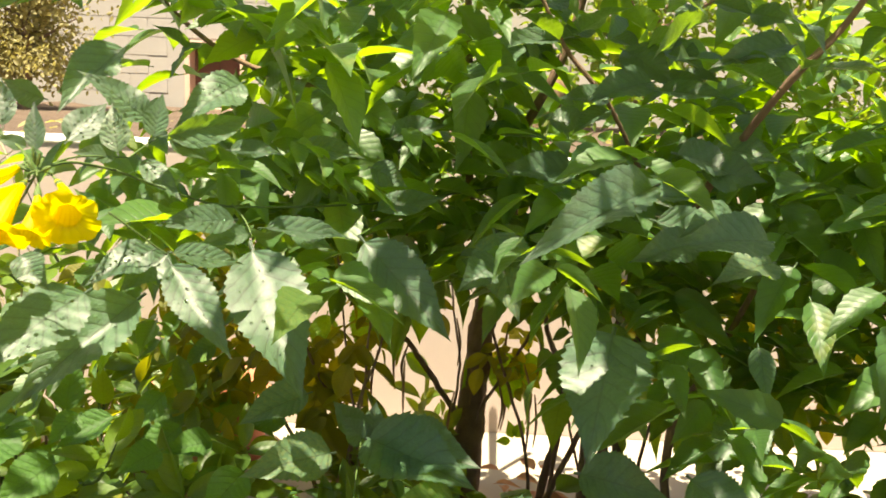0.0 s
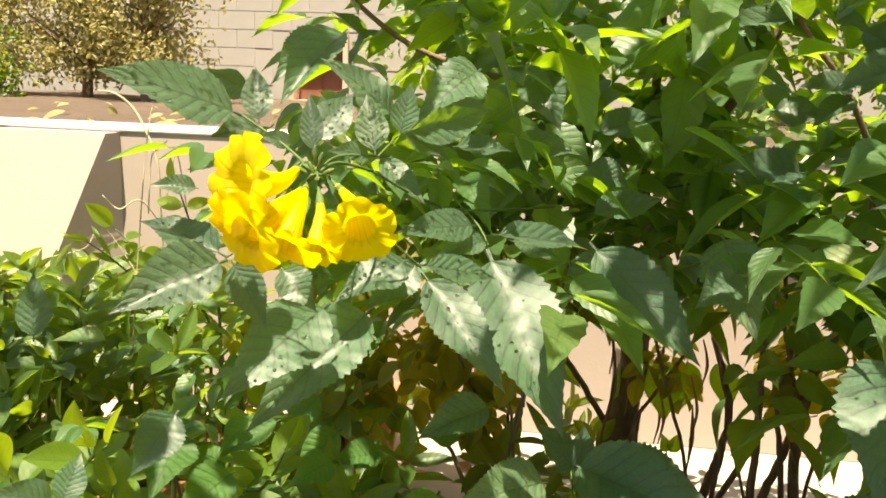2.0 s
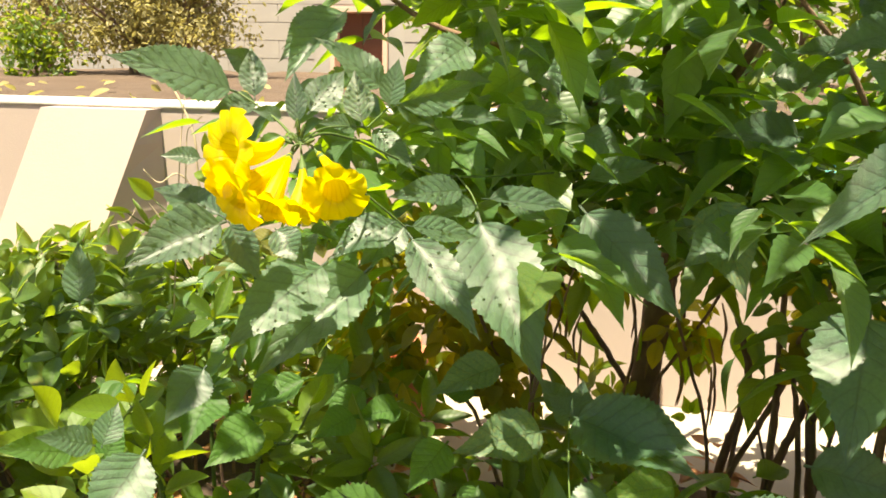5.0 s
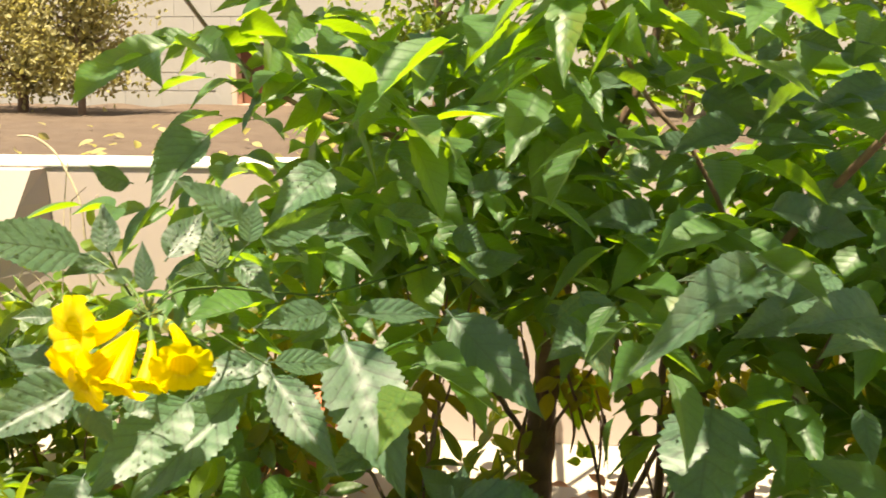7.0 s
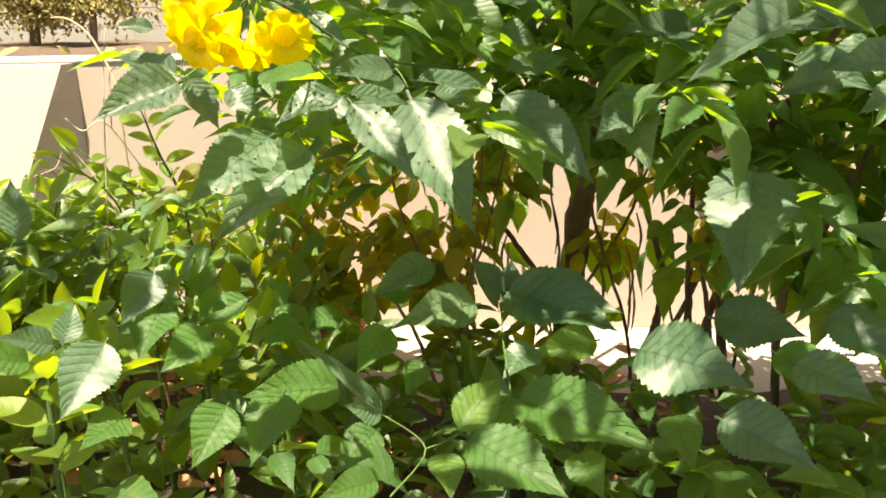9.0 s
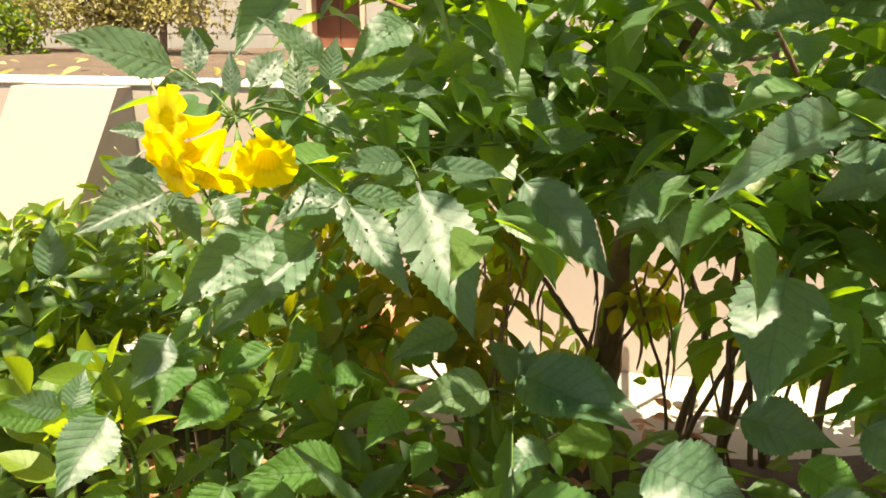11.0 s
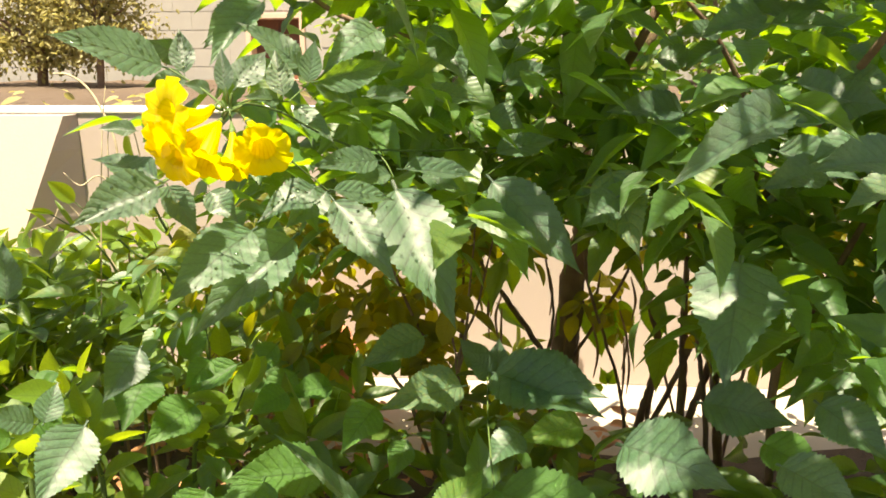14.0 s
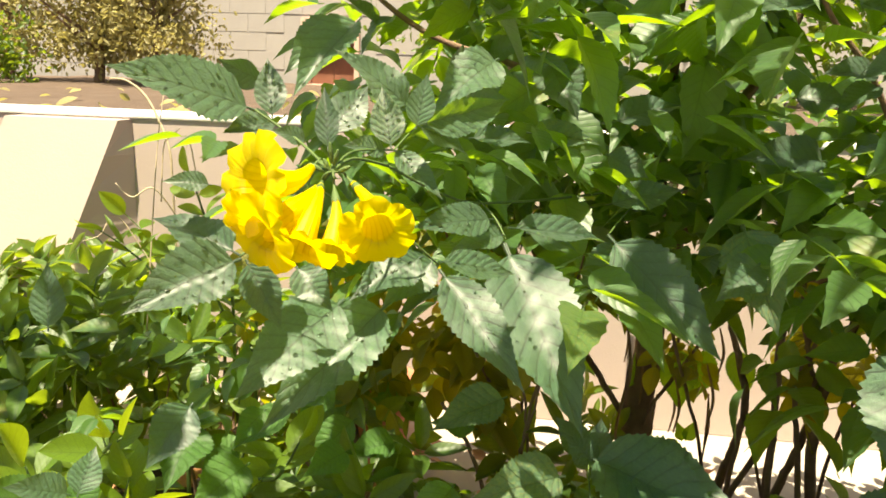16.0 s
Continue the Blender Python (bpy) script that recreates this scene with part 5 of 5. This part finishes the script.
limb("dry_twig", ((-1.1611, 1.9747, 1.2230), (-1.0887, 1.9933, 1.2448), (-1.0594, 2.0293, 1.2845), (-0.9607, 2.0651, 1.0989)), (0.001, 0.0013, 0.0015, 0.0016), twig_pale, hedge, 5)
limb("dry_twig", ((-0.9195, 2.0245, 1.3205), (-0.9065, 2.0416, 1.3904), (-0.8935, 2.0587, 1.4603), (-0.8891, 2.1136, 1.2329)), (0.001, 0.0012, 0.0015, 0.002), twig_pale, hedge, 5)
shoot((-1.1936, 2.0812, 0.8180), (-1.1802, 2.0111, 1.0580), 3, 0.105, 1)
shoot((-0.9166, 2.1528, 0.9555), (-1.1190, 2.0276, 1.2351), 6, 0.085, 2)
shoot((-0.8826, 2.1748, 1.0338), (-1.0771, 2.0945, 1.2757), 6, 0.085, 3)
shoot((-0.8081, 2.1977, 1.0877), (-0.9984, 2.0910, 1.2049), 6, 0.08, 19)
shoot((-1.1997, 1.9904, 0.8806), (-1.2162, 1.9762, 1.0653), 4, 0.09, 20)
shoot((-0.8196, 2.0981, 1.1129), (-0.8424, 1.9508, 1.4039), 5, 0.075, 4)
shoot((-0.7234, 1.9852, 1.0026), (-0.7973, 1.9176, 1.2194), 5, 0.08, 5)
shoot((-1.2003, 1.8765, 0.8482), (-1.1492, 1.8414, 1.0957), 4, 0.08, 6)
shoot((-0.9811, 2.0188, 0.8377), (-1.0076, 1.9776, 1.1185), 5, 0.075, 7)
shoot((-0.8034, 2.0646, 0.8916), (-0.8835, 1.9950, 1.0961), 5, 0.075, 8)
shoot((-0.7082, 2.1784, 0.8574), (-0.7517, 2.1271, 1.1098), 5, 0.075, 9)
shoot((-1.0642, 1.8769, 0.9187), (-1.0098, 1.8646, 1.2144), 5, 0.08, 10)
shoot((-0.6521, 1.1796, 1.0781), (-0.5331, 1.1265, 1.2131), 4, 0.075, 11)
shoot((-0.6075, 1.1013, 0.9748), (-0.5650, 1.0504, 1.1434), 4, 0.09, 12)
shoot((-0.6706, 1.3781, 0.9771), (-0.6702, 1.3059, 1.1100), 4, 0.1, 13)
shoot((-0.7176, 1.2690, 0.9942), (-0.7118, 1.1967, 1.1227), 4, 0.11, 14)
shoot((-0.6287, 1.6593, 0.8119), (-0.5424, 1.6296, 1.0549), 5, 0.085, 15)
shoot((-0.6797, 1.5712, 0.9184), (-0.6416, 1.5154, 1.0903), 4, 0.09, 16)
shoot((-0.5211, 1.4238, 0.9679), (-0.4056, 1.3678, 1.1062), 4, 0.09, 17)
shoot((-0.5731, 1.2201, 1.0118), (-0.5433, 1.1517, 1.1459), 4, 0.09, 18)


def single_leaf(base, tip, width, meshes):
    b, axes, length = leaf_frame(base, tip, (0.15, -0.75, 0.6))
    set_pose(part("leaf", meshes[int(1000 * length) % 3], None, hedge), b, axes, length, width)


# a thin pale sprig before the wall, with dry leaves and twigs
dry_mesh = [mesh_from("leaf", *s) for s in OVATE]
for me in dry_mesh:
    me.materials.append(twig_pale)
limb("stem", ((-0.818, 1.834, 1.073), (-0.841, 1.791, 1.210), (-0.891, 1.770, 1.274), (-0.939, 1.754, 1.313)), (0.003, 0.0022, 0.0018, 0.0012), twig_green, hedge, 6)
limb("dry_twig", ((-0.917, 1.873, 1.058), (-0.896, 1.890, 1.350), (-0.890, 1.910, 1.484), (-0.885, 1.930, 1.568)), (0.0018, 0.0015, 0.0012, 0.001), twig_pale, hedge, 5)
limb("dry_twig", ((-0.885, 1.901, 1.349), (-0.883, 1.916, 1.459), (-0.872, 1.922, 1.481), (-0.851, 1.928, 1.501)), (0.0015, 0.0013, 0.0011, 0.001), twig_pale, hedge, 5)
single_leaf((-0.956, 1.742, 1.314), (-0.982, 1.707, 1.263), 0.016, young_mesh)
single_leaf((-0.931, 1.764, 1.311), (-0.967, 1.723, 1.325), 0.012, young_mesh)
single_leaf((-0.890, 1.779, 1.266), (-0.921, 1.741, 1.294), 0.012, young_mesh)
single_leaf((-0.889, 1.722, 1.290), (-0.908, 1.657, 1.237), 0.034, young_mesh)
single_leaf((-0.899, 1.780, 1.275), (-0.949, 1.790, 1.340), 0.011, young_mesh)
single_leaf((-0.819, 1.725, 1.273), (-0.852, 1.690, 1.223), 0.018, young_mesh)
single_leaf((-0.873, 1.780, 1.266), (-0.844, 1.812, 1.303), 0.012, young_mesh)
single_leaf((-0.991, 1.797, 1.211), (-1.032, 1.797, 1.227), 0.019, dry_mesh)
single_leaf((-0.989, 1.797, 1.207), (-0.956, 1.803, 1.221), 0.019, dry_mesh)


# ---- behind the wall ----
block = bpy.data.meshes.new("block")
bm = bmesh.new()
box(bm, 0.003, -0.004, 0.003, 0.437, 0.019, 0.207, 0.003)
bm.to_mesh(block)
bm.free()
block.materials.append(block_grey)
for row in range(12):
    for column in range(14):
        x, z = -8.2 + 0.44 * column + (0.22 if row % 2 else 0.0), 1.2 + 0.21 * row
        if x + 0.44 > WX0 - 0.02 and x < WX1 + 0.02 and z + 0.21 > WZ0 - 0.02 and z < WZ1 + 0.02:
            continue
        part("block", block, None, block_wall).location = (x, FENCE_Y + 0.0175, z)


def tree(x, y, z, height, spread, low, leaves, girth, seed, material, label, size=0.055):
    r = np.random.default_rng(seed)
    thing = tagged(new("tree"), label, "tree")
    thing.location = (x, y, z)
    limb("trunk", ((0, 0, -0.06), (0.03, 0, height * 0.3), (-0.04, 0.05, height * 0.6), (0.05, 0, height * 0.9)), (girth, girth * 0.85, girth * 0.6, girth * 0.25), bark, thing, 9, 0.005)
    items = []
    for k in range(11):
        a, h = r.uniform(0, 6.28), height * r.uniform(0.15, 0.8)
        tip = np.array((math.cos(a) * spread * 0.8, math.sin(a) * spread * 0.6, h + height * 0.22 * r.uniform(0.3, 1)))
        limb("branch", ((0, 0, h), tuple(tip * (0.5, 0.5, 1) + (0, 0, -(tip[2] - h) * 0.5)), tuple(tip)), (girth * 0.45, girth * 0.3, girth * 0.1), bark, thing, 6, 0.005)
    while len(items) < leaves:
        p = np.array((r.normal(0, spread * 0.5), r.normal(0, spread * 0.4), height * r.uniform(low, 1.05)))
        if noise.noise((p[0] * 2.5 + seed, p[1] * 2.5, p[2] * 2.5)) < -0.05:
            continue
        for _ in range(6):
            q = p + r.normal(0, 0.06, 3)
            out = r.normal(0, 1, 3) + (0, 0, -0.3)
            base, axes, length = leaf_frame(q, q + out / np.linalg.norm(out) * r.uniform(0.7, 1.2) * size, r.normal(0, 1, 3) + (0, 0, 0.8))
            items.append((int(r.integers(3)), base, axes, length, length * 0.5))
    tagged(part("crown", joined("crown", OVATE, items), material, thing, "uneven crown of small leaves"), kind="stuff")


BACK = WALL_TOP - 0.07
DRY = "small tree with dry yellowish leaves on the terrace"
tree(-4.25, 7.2, BACK, 2.2, 0.8, 0.10, 12000, 0.05, 5, tree_mass, DRY)
tree(-3.6, 7.0, BACK, 2.0, 0.55, 0.14, 8000, 0.035, 8, tree_mass, DRY)
tree(-5.3, 7.4, BACK, 2.4, 0.8, 0.10, 10000, 0.06, 9, tree_mass, DRY)
tree(-4.75, 6.5, BACK, 0.55, 0.3, 0.1, 900, 0.015, 12, hedge_mass, "small dark green bush on the terrace", 0.06)
tree(1.6, 7.4, BACK, 3.0, 1.3, 0.05, 5200, 0.06, 21, hedge_mass, "leafy green tree behind the garden wall", 0.1)
tree(3.6, 7.0, BACK, 2.8, 1.2, 0.05, 4200, 0.06, 22, hedge_mass, "leafy green tree behind the garden wall", 0.1)
tree(-0.6, 7.8, BACK, 2.6, 0.9, 0.1, 3000, 0.05, 23, hedge_mass, "leafy green tree behind the garden wall", 0.1)


# ---- things in the yard ----


def lathe(profile, sides=24):
    verts, faces = [], []
    for rad, z in profile:
        verts += [(rad * math.cos(2 * math.pi * k / sides), rad * math.sin(2 * math.pi * k / sides), z) for k in range(sides)]
    for i in range(len(profile) - 1):
        for k in range(sides):
            j = (k + 1) % sides
            faces.append((i * sides + k, i * sides + j, (i + 1) * sides + j, (i + 1) * sides + k))
    faces.append(tuple(range(sides))[::-1])
    return mesh_from("turned", verts, faces)


pot = tagged(new("flower_pot"), "red terracotta flower pot on the paving", "pot", "flower pots")
part("body", lathe(((0.065, 0.0), (0.085, 0.15), (0.078, 0.15), (0.07, 0.13))), terracotta, pot)
part("rim", lathe(((0.086, 0.15), (0.096, 0.152), (0.098, 0.19), (0.086, 0.192), (0.08, 0.15))), terracotta, pot)
part("soil", lathe(((0.0001, 0.12), (0.074, 0.135))), soil, pot)
pot.location = (-0.50, 2.36, GROUND)
copy_thing(pot, pose(-0.66, 2.40, GROUND))
copy_thing(pot, pose(-0.57, 2.48, GROUND, 0, 0, 40))

bucket = tagged(new("bucket"), "small turquoise plastic bucket hung on the garden wall", "bucket")
part("body", lathe(((0.040, 0.0), (0.043, 0.004), (0.054, 0.11), (0.050, 0.108), (0.039, 0.01))), turquoise, bucket)
part("rim", lathe(((0.0545, 0.104), (0.058, 0.106), (0.058, 0.116), (0.050, 0.117))), turquoise, bucket)
limb("handle", ((-0.055, 0.0, 0.112), (-0.03, 0.035, 0.158), (0.0, 0.056, 0.172), (0.03, 0.035, 0.158), (0.055, 0.0, 0.112)), (0.002, 0.002, 0.002, 0.002, 0.002), twig_pale, bucket, 6)
limb("nail", ((0.0, 0.068, 0.169), (0.0, 0.05, 0.167)), (0.003, 0.003), bark, bucket, 6)
bucket.location = (0.575, 2.535, 1.29)

# dry leaves that lie on the bed
lrng = np.random.default_rng(31)
fallen = []
for k in range(300):
    x, y = lrng.uniform(-1.2, 0.4), lrng.uniform(1.3, 2.25)
    a = lrng.uniform(0, 6.28)
    base = np.array((x, y, GROUND + 0.055))
    base, axes, length = leaf_frame(base, base + (0.07 * math.cos(a), 0.07 * math.sin(a), lrng.uniform(0, 0.02)), lrng.normal(0, 0.3, 3) + (0, 0, 1))
    fallen.append((int(lrng.integers(4)), base, axes, length * lrng.uniform(0.7, 1.3), length * 0.42))
litter = new("leaf_litter", joined("leaf_litter", COARSE, fallen))
litter.data.materials.append(dry_litter)
tagged(litter, "dry reddish fallen leaves on the soil", "leaves", kind="stuff")
windfall = []
for k in range(120):
    x, y = lrng.uniform(-3.2, 1.0), WALL_Y + 0.27 + 2.2 * lrng.random() ** 2
    a = lrng.uniform(0, 6.28)
    base = np.array((x, y, WALL_TOP - 0.015))
    base, axes, length = leaf_frame(base, base + (0.06 * math.cos(a), 0.06 * math.sin(a), lrng.uniform(0, 0.04)), lrng.normal(0, 0.4, 3) + (0, -0.3, 1))
    windfall.append((int(lrng.integers(3)), base, axes, length * lrng.uniform(0.7, 1.3), length * 0.45))
windfall = new("fallen_leaves", joined("fallen_leaves", OVATE, windfall))
windfall.data.materials.append(tree_mass)
tagged(windfall, "dry yellow fallen leaves on the terrace soil", "leaves", kind="stuff")
